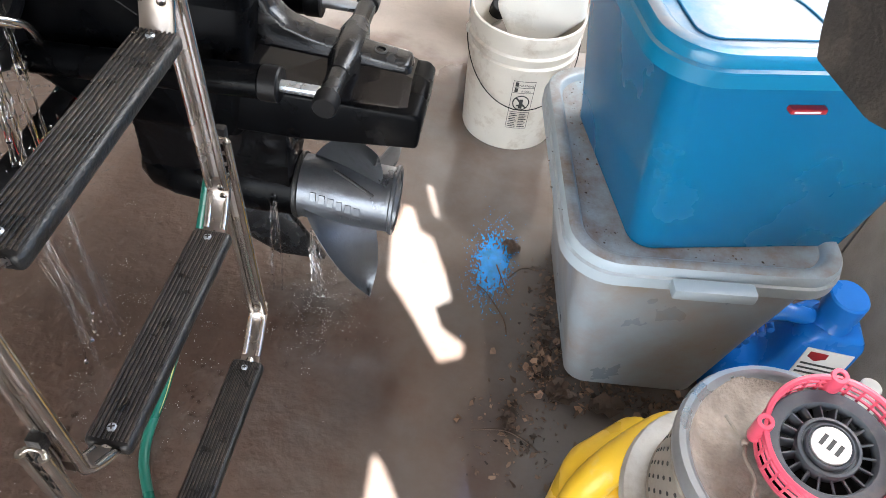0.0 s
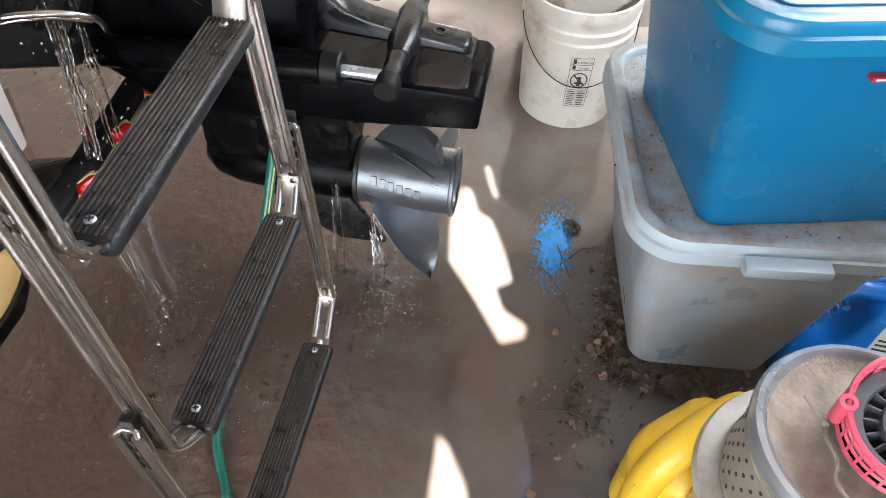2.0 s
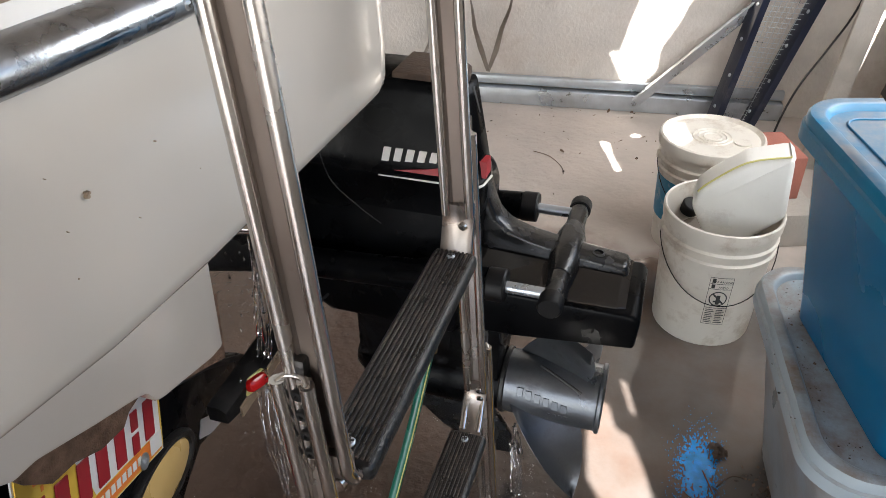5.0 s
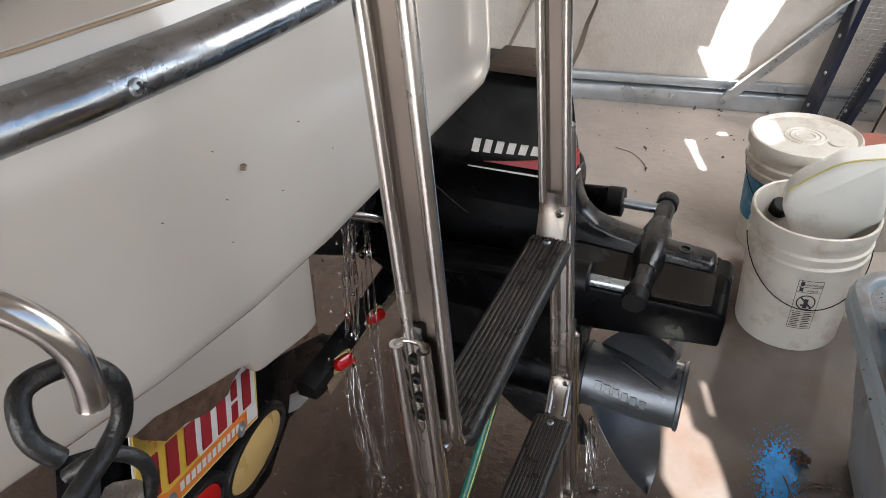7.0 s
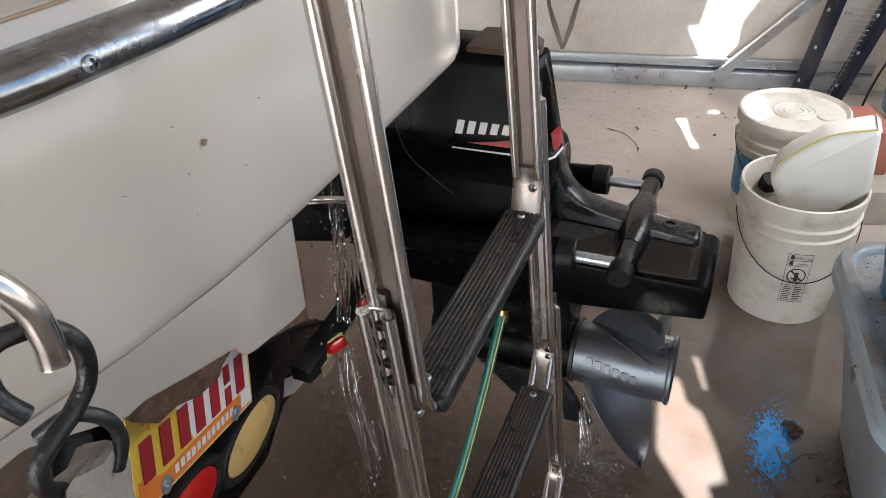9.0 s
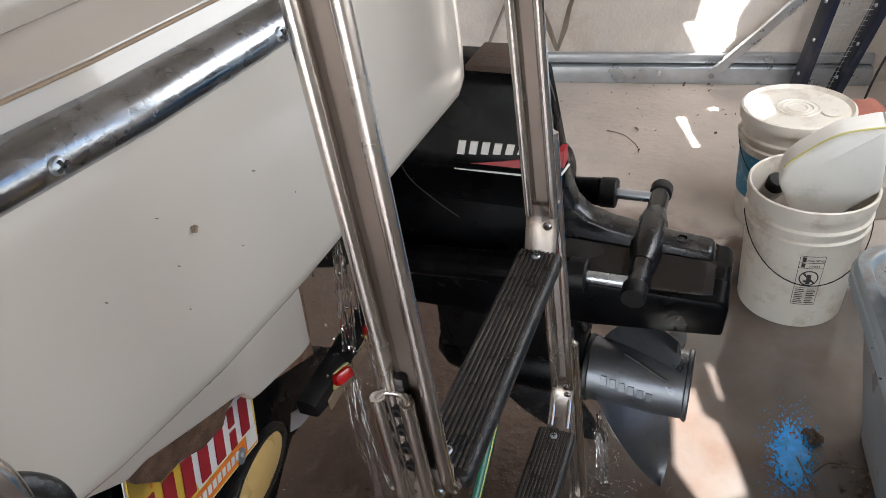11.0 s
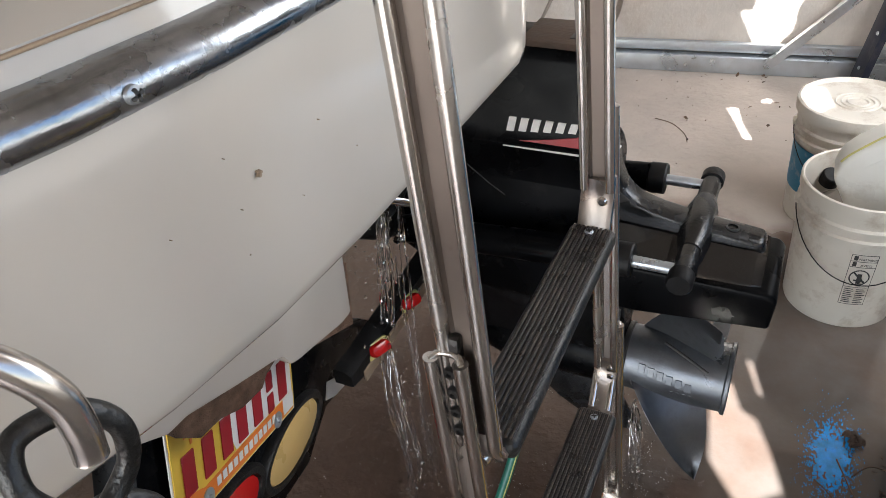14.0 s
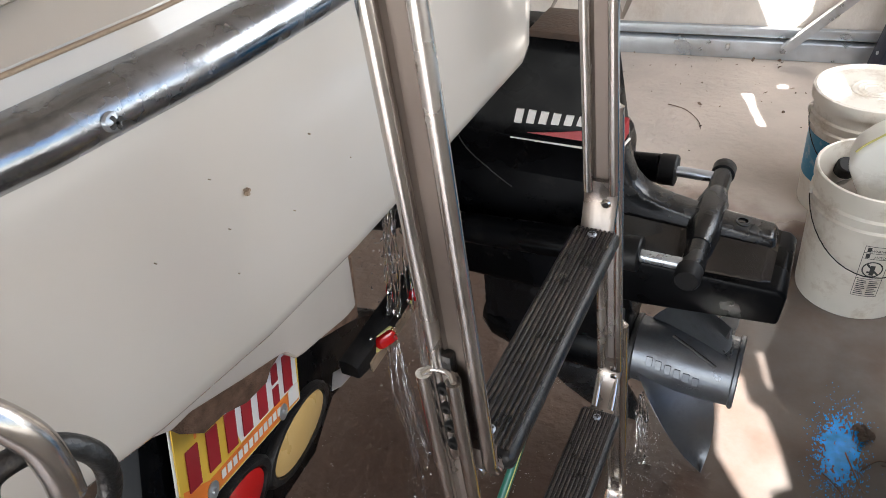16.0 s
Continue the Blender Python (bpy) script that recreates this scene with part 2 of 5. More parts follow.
def floor_material():
    """Brown concrete, wet and dark under the boat, dry and pale towards the far wall."""
    m = mat("wet_concrete", (0.3, 0.24, 0.205), 0.5, spread=0.35, scale=3.5, bump=0.1, fine=60, dirt=(0.13, 0.095, 0.075), dirt_amount=0.3, dirt_scale=5)
    nt = m.node_tree
    nd, ln = nt.nodes, nt.links
    b = nd["Principled BSDF"]
    geo = nd.new("ShaderNodeTexCoord").outputs["Object"]
    sep = nd.new("ShaderNodeSeparateXYZ")
    ln.new(geo, sep.inputs[0])
    edge = nd.new("ShaderNodeTexNoise")
    edge.inputs["Scale"].default_value, edge.inputs["Detail"].default_value = 4.0, 8
    ln.new(geo, edge.inputs["Vector"])
    # wet where y + wobble < 2.0
    add = nd.new("ShaderNodeMath")
    add.operation = "MULTIPLY_ADD"
    add.inputs[1].default_value = 0.9
    ln.new(edge.outputs[0], add.inputs[0]), ln.new(sep.outputs[1], add.inputs[2])
    wet = nd.new("ShaderNodeMapRange")
    wet.inputs[1].default_value, wet.inputs[2].default_value = 2.85, 2.45
    wet.interpolation_type = "SMOOTHSTEP"
    ln.new(add.outputs[0], wet.inputs[0])
    base = b.inputs["Base Color"].links[0].from_socket
    dark = nd.new("ShaderNodeMix")
    dark.data_type, dark.blend_type = "RGBA", "MULTIPLY"
    dark.inputs[7].default_value = (0.26, 0.26, 0.262, 1)
    ln.new(wet.outputs[0], dark.inputs[0]), ln.new(base, dark.inputs[6])
    pale = nd.new("ShaderNodeMix")
    pale.data_type = "RGBA"
    pale.inputs[6].default_value = (0.62, 0.57, 0.525, 1)
    pale.inputs[0].default_value = 0.45
    ln.new(base, pale.inputs[7])
    ln.new(pale.outputs[2], dark.inputs[6])
    ln.new(dark.outputs[2], b.inputs["Base Color"])
    puddle = nd.new("ShaderNodeTexNoise")
    puddle.inputs["Scale"].default_value, puddle.inputs["Detail"].default_value = 5.0, 7
    ln.new(geo, puddle.inputs["Vector"])
    low = nd.new("ShaderNodeMapRange")
    low.inputs[1].default_value, low.inputs[2].default_value, low.inputs[3].default_value, low.inputs[4].default_value = 0.42, 0.62, 0.03, 0.22
    ln.new(puddle.outputs[0], low.inputs[0])
    rg = nd.new("ShaderNodeMix")
    rg.inputs[2].default_value = 0.75
    ln.new(wet.outputs[0], rg.inputs[0]), ln.new(low.outputs[0], rg.inputs[3])
    ln.new(rg.outputs[0], b.inputs["Roughness"])
    # reddish brown blotches
    blot = nd.new("ShaderNodeTexNoise")
    blot.inputs["Scale"].default_value, blot.inputs["Detail"].default_value, blot.inputs["Roughness"].default_value = 1.7, 10, 0.65
    ln.new(geo, blot.inputs["Vector"])
    br = nd.new("ShaderNodeMapRange")
    br.inputs[1].default_value, br.inputs[2].default_value = 0.42, 0.62
    rusty = nd.new("ShaderNodeMath")
    rusty.operation = "MULTIPLY_ADD"
    rusty.inputs[1].default_value = -0.3
    ln.new(sep.outputs[0], rusty.inputs[0]), ln.new(blot.outputs[0], rusty.inputs[2])
    ln.new(rusty.outputs[0], br.inputs[0])
    last = nd.new("ShaderNodeMix")
    last.data_type, last.blend_type = "RGBA", "MULTIPLY"
    last.inputs[7].default_value = (0.82, 0.6, 0.5, 1)
    both = nd.new("ShaderNodeMath")
    both.operation = "MULTIPLY"
    ln.new(br.outputs[0], both.inputs[0]), ln.new(wet.outputs[0], both.inputs[1])
    ln.new(both.outputs[0], last.inputs[0]), ln.new(dark.outputs[2], last.inputs[6])
    # standing film of water
    film = nd.new("ShaderNodeMath")
    film.operation = "MULTIPLY"
    film.inputs[1].default_value = 0.9
    ln.new(wet.outputs[0], film.inputs[0]), ln.new(film.outputs[0], b.inputs["Coat Weight"])
    b.inputs["Coat Roughness"].default_value, b.inputs["Coat IOR"].default_value = 0.04, 1.4
    ln.new(last.outputs[2], b.inputs["Base Color"])
    # ripples where the water lands
    bump = nd["Bump"]
    wave = nd.new("ShaderNodeTexNoise")
    wave.inputs["Scale"].default_value, wave.inputs["Detail"].default_value = 28.0, 5
    ln.new(geo, wave.inputs["Vector"])
    bump2 = nd.new("ShaderNodeBump")
    bump2.inputs["Distance"].default_value = 0.011
    near = nd.new("ShaderNodeMapRange")
    near.inputs[1].default_value, near.inputs[2].default_value, near.inputs[3].default_value, near.inputs[4].default_value = -0.1, -0.45, 0.06, 0.9
    ln.new(sep.outputs[0], near.inputs[0])
    ln.new(near.outputs[0], bump2.inputs["Strength"])
    ln.new(wave.outputs[0], bump2.inputs["Height"])
    ln.new(bump.outputs[0], bump2.inputs["Normal"])
    ln.new(bump2.outputs[0], b.inputs["Normal"])
    return m


def glass(name, colour=(1, 1, 1), rough=0.02, ior=1.33):
    m = bpy.data.materials.new(name)
    m.use_nodes = True
    b = m.node_tree.nodes["Principled BSDF"]
    b.inputs["Base Color"].default_value = (*colour, 1)
    b.inputs["Transmission Weight"].default_value, b.inputs["Roughness"].default_value, b.inputs["IOR"].default_value = 1, rough, ior
    return m


M["floor"] = floor_material()
M["water"] = glass("water")


# ---- mesh tools ----
def mesh_of(name, bm, material, smooth=True):
    bmesh.ops.recalc_face_normals(bm, faces=bm.faces)
    me = bpy.data.meshes.new(name)
    bm.to_mesh(me)
    bm.free()
    me.materials.append(M[material])
    if smooth:
        for p in me.polygons:
            p.use_smooth = True
        me.set_sharp_from_angle(angle=radians(38))
    return me


def part(name, bm, material, parent=None, label="", smooth=True):
    ob = new(name, mesh_of(name, bm, material, smooth))
    if parent:
        ob.parent = parent
    return tagged(ob, label)


def thing(name, at, label, category, group="", kind="", turn=0.0):
    ob = new(name)
    ob.matrix_basis = pose(*at, 0, 0, turn)
    ob.empty_display_size = 0.05
    return tagged(ob, label, category, group, kind)


def box(bm, lo, hi, bevel=0.0, m=None, seg=2):
    g = bmesh.ops.create_cube(bm, size=1)
    lo, hi = Vector(lo), Vector(hi)
    t = Matrix.Translation((lo + hi) / 2) @ Matrix.Diagonal((*(hi - lo), 1))
    bmesh.ops.transform(bm, matrix=(m @ t) if m else t, verts=g["verts"])
    if bevel:
        bmesh.ops.bevel(bm, geom=list({e for v in g["verts"] for e in v.link_edges}), offset=bevel, segments=seg, affect="EDGES", profile=0.5)
    return bm


def loft(bm, rings, caps=True, closed=True):
    rows = [[bm.verts.new(p) for p in r] for r in rings]
    n = len(rows[0])
    for a, b in zip(rows, rows[1:]):
        for i in range(n if closed else n - 1):
            j = (i + 1) % n
            bm.faces.new((a[i], a[j], b[j], b[i]))
    if caps:
        bm.faces.new(rows[0][::-1])
        bm.faces.new(rows[-1])
    return bm


def lathe(bm, profile, seg=40, m=None, caps=False):
    """profile: (radius, height) rows about z."""
    m = m or Matrix()
    return loft(bm, [[m @ Vector((r * math.cos(a), r * math.sin(a), z)) for a in (2 * math.pi * k / seg for k in range(seg))] for r, z in profile], caps)


def tube(bm, points, radius, seg=12, caps=True):
    pts = [Vector(p) for p in points]
    rad = radius if isinstance(radius, (list, tuple)) else [radius] * len(pts)
    up, rings = None, []
    for i, p in enumerate(pts):
        d = (pts[min(i + 1, len(pts) - 1)] - pts[max(i - 1, 0)]).normalized()
        if up is None:
            up = d.orthogonal().normalized()
        up = (up - d * up.dot(d)).normalized()
        side = d.cross(up)
        rings.append([p + rad[i] * (math.cos(a) * up + math.sin(a) * side) for a in (2 * math.pi * k / seg for k in range(seg))])
    return loft(bm, rings, caps)


def smooth_path(points, steps=6):
    pts = [Vector(p) for p in points]
    out = []
    for i in range(len(pts) - 1):
        a, b, c, d = pts[max(i - 1, 0)], pts[i], pts[i + 1], pts[min(i + 2, len(pts) - 1)]
        for k in range(steps):
            t = k / steps
            out.append(0.5 * (2 * b + (c - a) * t + (2 * a - 5 * b + 4 * c - d) * t * t + (3 * b - a - 3 * c + d) * t ** 3))
    return out + [pts[-1]]


def prism(bm, outline, axis, lo, hi, bevel=0.0, seg=2):
    """Extrude a 2D outline along an axis from lo to hi. axis y: outline is (x, z); z: (x, y); x: (y, z)."""
    put = {"y": lambda a, b, c: (a, c, b), "z": lambda a, b, c: (a, b, c), "x": lambda a, b, c: (c, a, b)}[axis]
    low = [bm.verts.new(put(a, b, lo)) for a, b in outline]
    high = [bm.verts.new(put(a, b, hi)) for a, b in outline]
    n = len(outline)
    made = [bm.faces.new(low[::-1]), bm.faces.new(high)] + [bm.faces.new((low[i], low[(i + 1) % n], high[(i + 1) % n], high[i])) for i in range(n)]
    bmesh.ops.recalc_face_normals(bm, faces=made)
    if bevel:
        bmesh.ops.bevel(bm, geom=list({e for f in made for e in f.edges}), offset=bevel, segments=seg, affect="EDGES", profile=0.5)
    return bm


def rrect(cx, cy, w, d, r, z, n=6):
    """A rounded rectangle's corner points, counter-clockwise."""
    out = []
    for qx, qy, a0 in ((1, 1, 0), (-1, 1, 90), (-1, -1, 180), (1, -1, 270)):
        for k in range(n + 1):
            a = radians(a0 + 90 * k / n)
            out.append((cx + qx * (w / 2 - r) + r * math.cos(a), cy + qy * (d / 2 - r) + r * math.sin(a), z))
    return out


def B():
    return bmesh.new()


# ---- setting ----
floor = part("floor", box(B(), (-4, -3, -0.1), (0.9, 3.6, 0)), "floor")
tagged(floor, "wet brown concrete garage floor", "floor", kind="structure")
wall_far = part("wall_far", box(B(), (-4.2, 0, -0.1), (1.2, 0.15, 2.6)), "wall")
wall_far.matrix_basis = pose(0.04, 3.47, 0, 0, 0, 6.5)
tagged(wall_far, "rough off-white plastered garage wall", "wall", kind="structure")
# the high opening is added out of view to let side light in
bm = B()
for lo, hi in (((0.88, -3, -0.1), (1.0, 3.9, 1.02)), ((0.88, -3, 2.2), (1.0, 3.9, 2.6)), ((0.88, -3, 1.02), (1.0, -0.5, 2.2)), ((0.88, 2.95, 1.02), (1.0, 3.9, 2.2))):
    box(bm, lo, hi)
wall_right = tagged(part("wall_right", bm, "mortar"), "boarded garage wall with a long unseen opening added for light", "wall", kind="structure")
for y0, y1 in ((-3.0, -0.903), (-0.897, 0.297), (0.303, 1.507), (1.513, 2.717), (2.723, 3.6)):
    part("wall_board", box(B(), (0.86, y0, 0.0), (0.882, y1, 1.02), 0.002, seg=1), "panelboard", wall_right)
wall_left = part("wall_left", box(B(), (-4.15, -3, -0.1), (-4, 3.6, 2.6)), "wall")
tagged(wall_left, "plain plastered garage wall", "wall", kind="structure")
# unseen wall behind the walk, added to close the room around a lit doorway
bm = B()
for lo, hi in (((-4, -3.15, -0.1), (-2.5, -3, 2.6)), ((0.65, -3.15, -0.1), (0.9, -3, 2.6)), ((-2.5, -3.15, 2.25), (0.65, -3, 2.6))):
    box(bm, lo, hi)
wall_back = tagged(part("wall_back", bm, "wall"), "unseen added wall with an open doorway for light", "wall", kind="structure")
ground = part("ground", box(B(), (-60, -63, -0.22), (60, 57, -0.12)), "yard")
tagged(ground, "pale gravelly yard outside the garage", "ground", kind="structure")


def shift(points, z0, z1=2.4):
    """Where sunlight that lands on the points at height z0 crosses the height z1."""
    k = (z1 - z0) / SUN.z
    return [(x + SUN.x * k, y + SUN.y * k) for x, y in points]


def lift(points):
    """The same for points at heights of their own."""
    return [(x + SUN.x * (2.4 - z) / SUN.z, y + SUN.y * (2.4 - z) / SUN.z) for x, y, z in points]


# outlines of the wanted sun patches, traced back up to an added roof
SUN_HOLES = [
    shift([(-0.182, 1.552), (-0.158, 1.547), (-0.13, 1.471), (-0.096, 1.455), (-0.058, 1.372), (-0.021, 1.266), (-0.056, 1.238), (-0.034, 1.188), (0.024, 1.153), (0.021, 1.116), (-0.025, 1.093), (-0.099, 1.202), (-0.173, 1.3), (-0.193, 1.439)], 0),
    shift([(-0.12, 0.866), (-0.10, 0.852), (-0.05, 0.77), (-0.03, 0.68), (-0.112, 0.68)], 0),
    shift([(-0.137, 1.64), (-0.123, 1.637), (-0.086, 1.52), (-0.097, 1.525)], 0),
    shift([(0.215, 1.47), (0.26, 1.40), (0.262, 1.21), (0.219, 1.21), (0.19, 1.33), (0.222, 1.33), (0.2, 1.40)], 0.85),
    shift([(-0.125, 2.46), (-0.075, 2.46), (-0.045, 2.34), (-0.075, 2.29), (-0.11, 2.31)], 0.37),
    shift([(-0.375, 3.03), (-0.338, 3.035), (-0.305, 2.9), (-0.258, 2.785), (-0.28, 2.78), (-0.32, 2.89)], 0),
    shift([(-0.26, 3.13), (-0.24, 3.15), (-0.218, 3.135), (-0.222, 3.11), (-0.25, 3.105)], 0),
    shift([(0.36, 3.02), (0.45, 3.05), (0.47, 2.96), (0.38, 2.92)], 0.5),
    shift([(0.42, 3.50), (0.66, 3.56), (0.72, 3.3), (0.45, 3.3)], 0.45),
    lift([(-0.226, 3.444, 0.755), (-0.002, 3.465, 0.766), (-0.140, 3.449, 0.379), (-0.201, 3.443, 0.261), (-0.204, 3.442, 0.168), (-0.272, 3.434, 0.082), (-0.346, 3.426, 0.118), (-0.415, 3.418, 0.247), (-0.364, 3.424, 0.250), (-0.338, 3.427, 0.379)]),
]
# unseen roof, added only to mask the sun down to these patches
bm = B()
loops = [[(-4.1, -3.1), (1.7, -3.1), (1.7, 3.9), (-4.1, 3.9)]] + SUN_HOLES
edges = []
for loop in loops:
    vs = [bm.verts.new((x, y, 2.4)) for x, y in loop]
    edges += [bm.edges.new((a, b)) for a, b in zip(vs, vs[1:] + vs[:1])]
bmesh.ops.triangle_fill(bm, use_beauty=True, use_dissolve=False, edges=edges)
ext = bmesh.ops.extrude_face_region(bm, geom=list(bm.faces))
bmesh.ops.translate(bm, vec=(0, 0, 0.012), verts=[v for v in ext["geom"] if isinstance(v, bmesh.types.BMVert)])
ceiling = tagged(part("ceiling", bm, "ceiling", smooth=False), "unseen added roof with holes cut to shape the sun patches", "ceiling", kind="structure")

# ---- boat ----
def boat():
    b = thing("boat", (-0.9, 0.6, 0), "cream white fibreglass boat stern on a trailer", "boat")
    b.matrix_basis = Matrix()
    # overhanging stern: section in x, z, swept along y with rounded far corner
    def bow(y):
        return -0.6 * (0.5 - y) ** 2 if y < 0.5 else 0.0

    def section(y, k):
        pts = [(-0.391, 1.086), (-0.386, 1.092), (-0.384, 1.10), (-0.383, 1.13), (-0.385, 1.18), (-0.389, 1.228), (-0.40, 1.262), (-0.43, 1.278), (-0.62, 1.322), (-1.4, 1.42),
               (-1.4, 1.06), (-0.72, 1.06), (-0.43, 1.076), (-0.40, 1.082)]
        return [(max(x + bow(y) - k, -1.5), y, z + 0.5 * k * (z < 1.2)) for x, z in pts]
    rings = [section(y, 0) for y in (-0.7, -0.5, -0.3, -0.1, 0.05, 0.15, 0.25, 0.35, 0.42, 0.5, 0.6, 0.7, 0.77)]
    rings += [section(0.77 + 0.075 * math.sin(q), 0.09 * (1 - math.cos(q))) for q in (0.25, 0.5, 0.75, 1.0, 1.25, 1.5)]
    part("stern_overhang", loft(B(), rings), "gel", b)
    # recessed lower transom with a ragged lower edge
    edge = [(0.89, 1.07), (0.858, 0.64), (0.83, 0.64), (0.764, 0.655), (0.73, 0.662), (0.714, 0.667), (0.702, 0.692), (0.685, 0.70), (0.62, 0.722), (0.544, 0.75), (0.515, 0.752), (0.41, 0.82), (-0.7, 0.95), (-0.7, 1.07)]
    part("lower_transom", prism(B(), edge, "x", -0.72, -0.69, 0.006), "gel", b, "cream lower transom with a rough cut edge")
    part("carpet_strip", prism(B(), [(0.875, 0.72), (0.862, 0.612), (0.82, 0.63), (0.775, 0.648), (0.71, 0.70), (0.672, 0.69), (0.659, 0.678), (0.62, 0.682), (0.585, 0.70), (0.552, 0.704), (0.524, 0.735), (0.50, 0.79)], "x", -0.712, -0.696), "carpet", b, "brown carpet under the cut edge")
    # a pale transom in deep shade; the shade is given as black colour
    part("inner_transom", box(B(), (-1.2, 0.2, 0.42), (-1.12, 2.3, 1.1), 0.02), "dull", b, "transom behind the drive, coloured dark for the shade under the hull")
    # rub rail: half-round stainless moulding
    prof = [(0.0, -0.0095), (0.005, -0.0078), (0.0095, -0.0045), (0.011, 0.0), (0.0095, 0.0045), (0.005, 0.0078), (0.0, 0.0095), (-0.012, 0.0095), (-0.012, -0.0095)]
    ys = (-0.7, -0.5, -0.3, -0.1, 0.05, 0.15, 0.25, 0.35, 0.42, 0.5, 0.6, 0.7, 0.77)
    rail = part("rub_rail", loft(B(), [[(-0.386 + bow(y) + px, y, 1.2395 + pz * 1.18) for px, pz in prof] for y in ys] +
                [[(-0.386 + px - 0.09 * (1 - math.cos(q)), 0.77 + 0.075 * math.sin(q), 1.2395 + pz * 1.18) for px, pz in prof] for q in (0.5, 1.0, 1.5)]), "chrome", b, "polished stainless rub rail")
    for y in (0.093, 0.233, 0.373, 0.513, 0.653):
        at = pose(-0.3752 + bow(y), y, 1.2395, 0, 90, 0)
        scr = part("screw", lathe(B(), [(0.0001, 0.0022), (0.002, 0.002), (0.0036, 0.0008), (0.0039, -0.001)], 20, at), "zinc", rail)
        bm = B()
        for s in (0, 90):
            box(bm, (-0.0007, -0.0028, 0), (0.0007, 0.0028, 0.0028), 0, at @ pose(0, 0, 0, 0, 0, s + 20))
        part("cross_slot", bm, "ink", scr)
    part("deck_moulding", box(B(), (-0.47, -0.1, 1.274), (-0.425, 0.76, 1.294), 0.008), "deckgel", b, "stained cream deck edge")
    part("sealant", tube(B(), [(-0.3985 + bow(y), y, 1.2605) for y in (-0.3, -0.1, 0.05, 0.15, 0.25, 0.35, 0.42, 0.5, 0.6, 0.7, 0.76)], 0.0011, 8), "wood", b, "brown stained sealant line")
    bm = B()
    for dy, dz, s in ((0, 0, 0.0013), (0.0012, 0.0013, 0.001), (-0.0003, 0.0019, 0.0007)):
        lathe(bm, [(0.0001, 0.001), (s * 0.8, 0.001), (s, -0.001)], 9, pose(-0.3838 + bow(0.427), 0.427 + dy, 1.1745 + dz, 0, 90, 0))
    part("chip", bm, "wood", b, "small brown chip in the gelcoat")
    for y, z, r in ((0.412, 1.164, 0.0005), (0.476, 1.180, 0.0007), (0.505, 1.150, 0.0006), (0.409, 1.140, 0.0007), (0.410, 1.192, 0.0004), (0.416, 1.118, 0.0006), (0.453, 1.148, 0.0004), (0.373, 1.172, 0.0005)):
        part("speck", lathe(B(), [(0.0001, 0.0006), (r * 0.5, 0.0005), (r * 0.6, -0.001)], 8, pose(-0.3838 + bow(y) - 0.0006 * (z < 1.13), y, z, 0, 90, 0)), "wood", b)
    # stern eye and hook
    eye = part("stern_eye", tube(B(), smooth_path([(-0.43, 0.256, 1.208), (-0.385, 0.264, 1.213), (-0.368, 0.272, 1.208), (-0.358, 0.279, 1.197), (-0.353, 0.2835, 1.183), (-0.352, 0.284, 1.169), (-0.353, 0.2835, 1.159), (-0.353, 0.283, 1.155)], 6), [0.0057] * 40 + [0.0058, 0.0048, 0.0026], 18), "webpale", b, "stainless steel stern eye")
    return b


boat()


def hook():
    h = thing("tie_down_hook", (-0.335, 0.27, 1.13), "black coated steel S-hook with grey ratchet webbing", "hook")
    h.matrix_basis = Matrix()
    path = [(-0.36, 0.268, 1.14), (-0.366, 0.2645, 1.153), (-0.372, 0.272, 1.166), (-0.37, 0.287, 1.165), (-0.365, 0.296, 1.159), (-0.362, 0.301, 1.147), (-0.364, 0.299, 1.13), (-0.366, 0.289, 1.12), (-0.366, 0.277, 1.116), (-0.368, 0.266, 1.108), (-0.37, 0.265, 1.094), (-0.374, 0.272, 1.082)]
    part("hook", tube(B(), smooth_path(path, 6), 0.0044, 12), "rubber", h)
    part("loop", tube(B(), smooth_path([(-0.385, 0.28, 1.105), (-0.372, 0.29, 1.113), (-0.366, 0.300, 1.102), (-0.366, 0.302, 1.086), (-0.37, 0.297, 1.07)], 6), 0.0036, 10), "rubber", h)
    rings = []
    for k in range(11):
        t = k / 10
        w = 0.02 + 0.003 * math.sin(9 * t)
        c = Vector((-0.374 - 0.01 * t, 0.28 + 0.003 * math.sin(12 * t), 1.085 - 0.2 * t))
        rings.append([c + Vector((0.004 * math.sin(q * 3 + k * 1.7) + 0.008 * math.sin(q), w * math.cos(q), 0.003 * math.sin(4 * q + k))) for q in (2 * math.pi * n / 18 for n in range(18))])
    part("webbing", loft(B(), rings), "strap", h, "crumpled grey ratchet webbing")


hook()


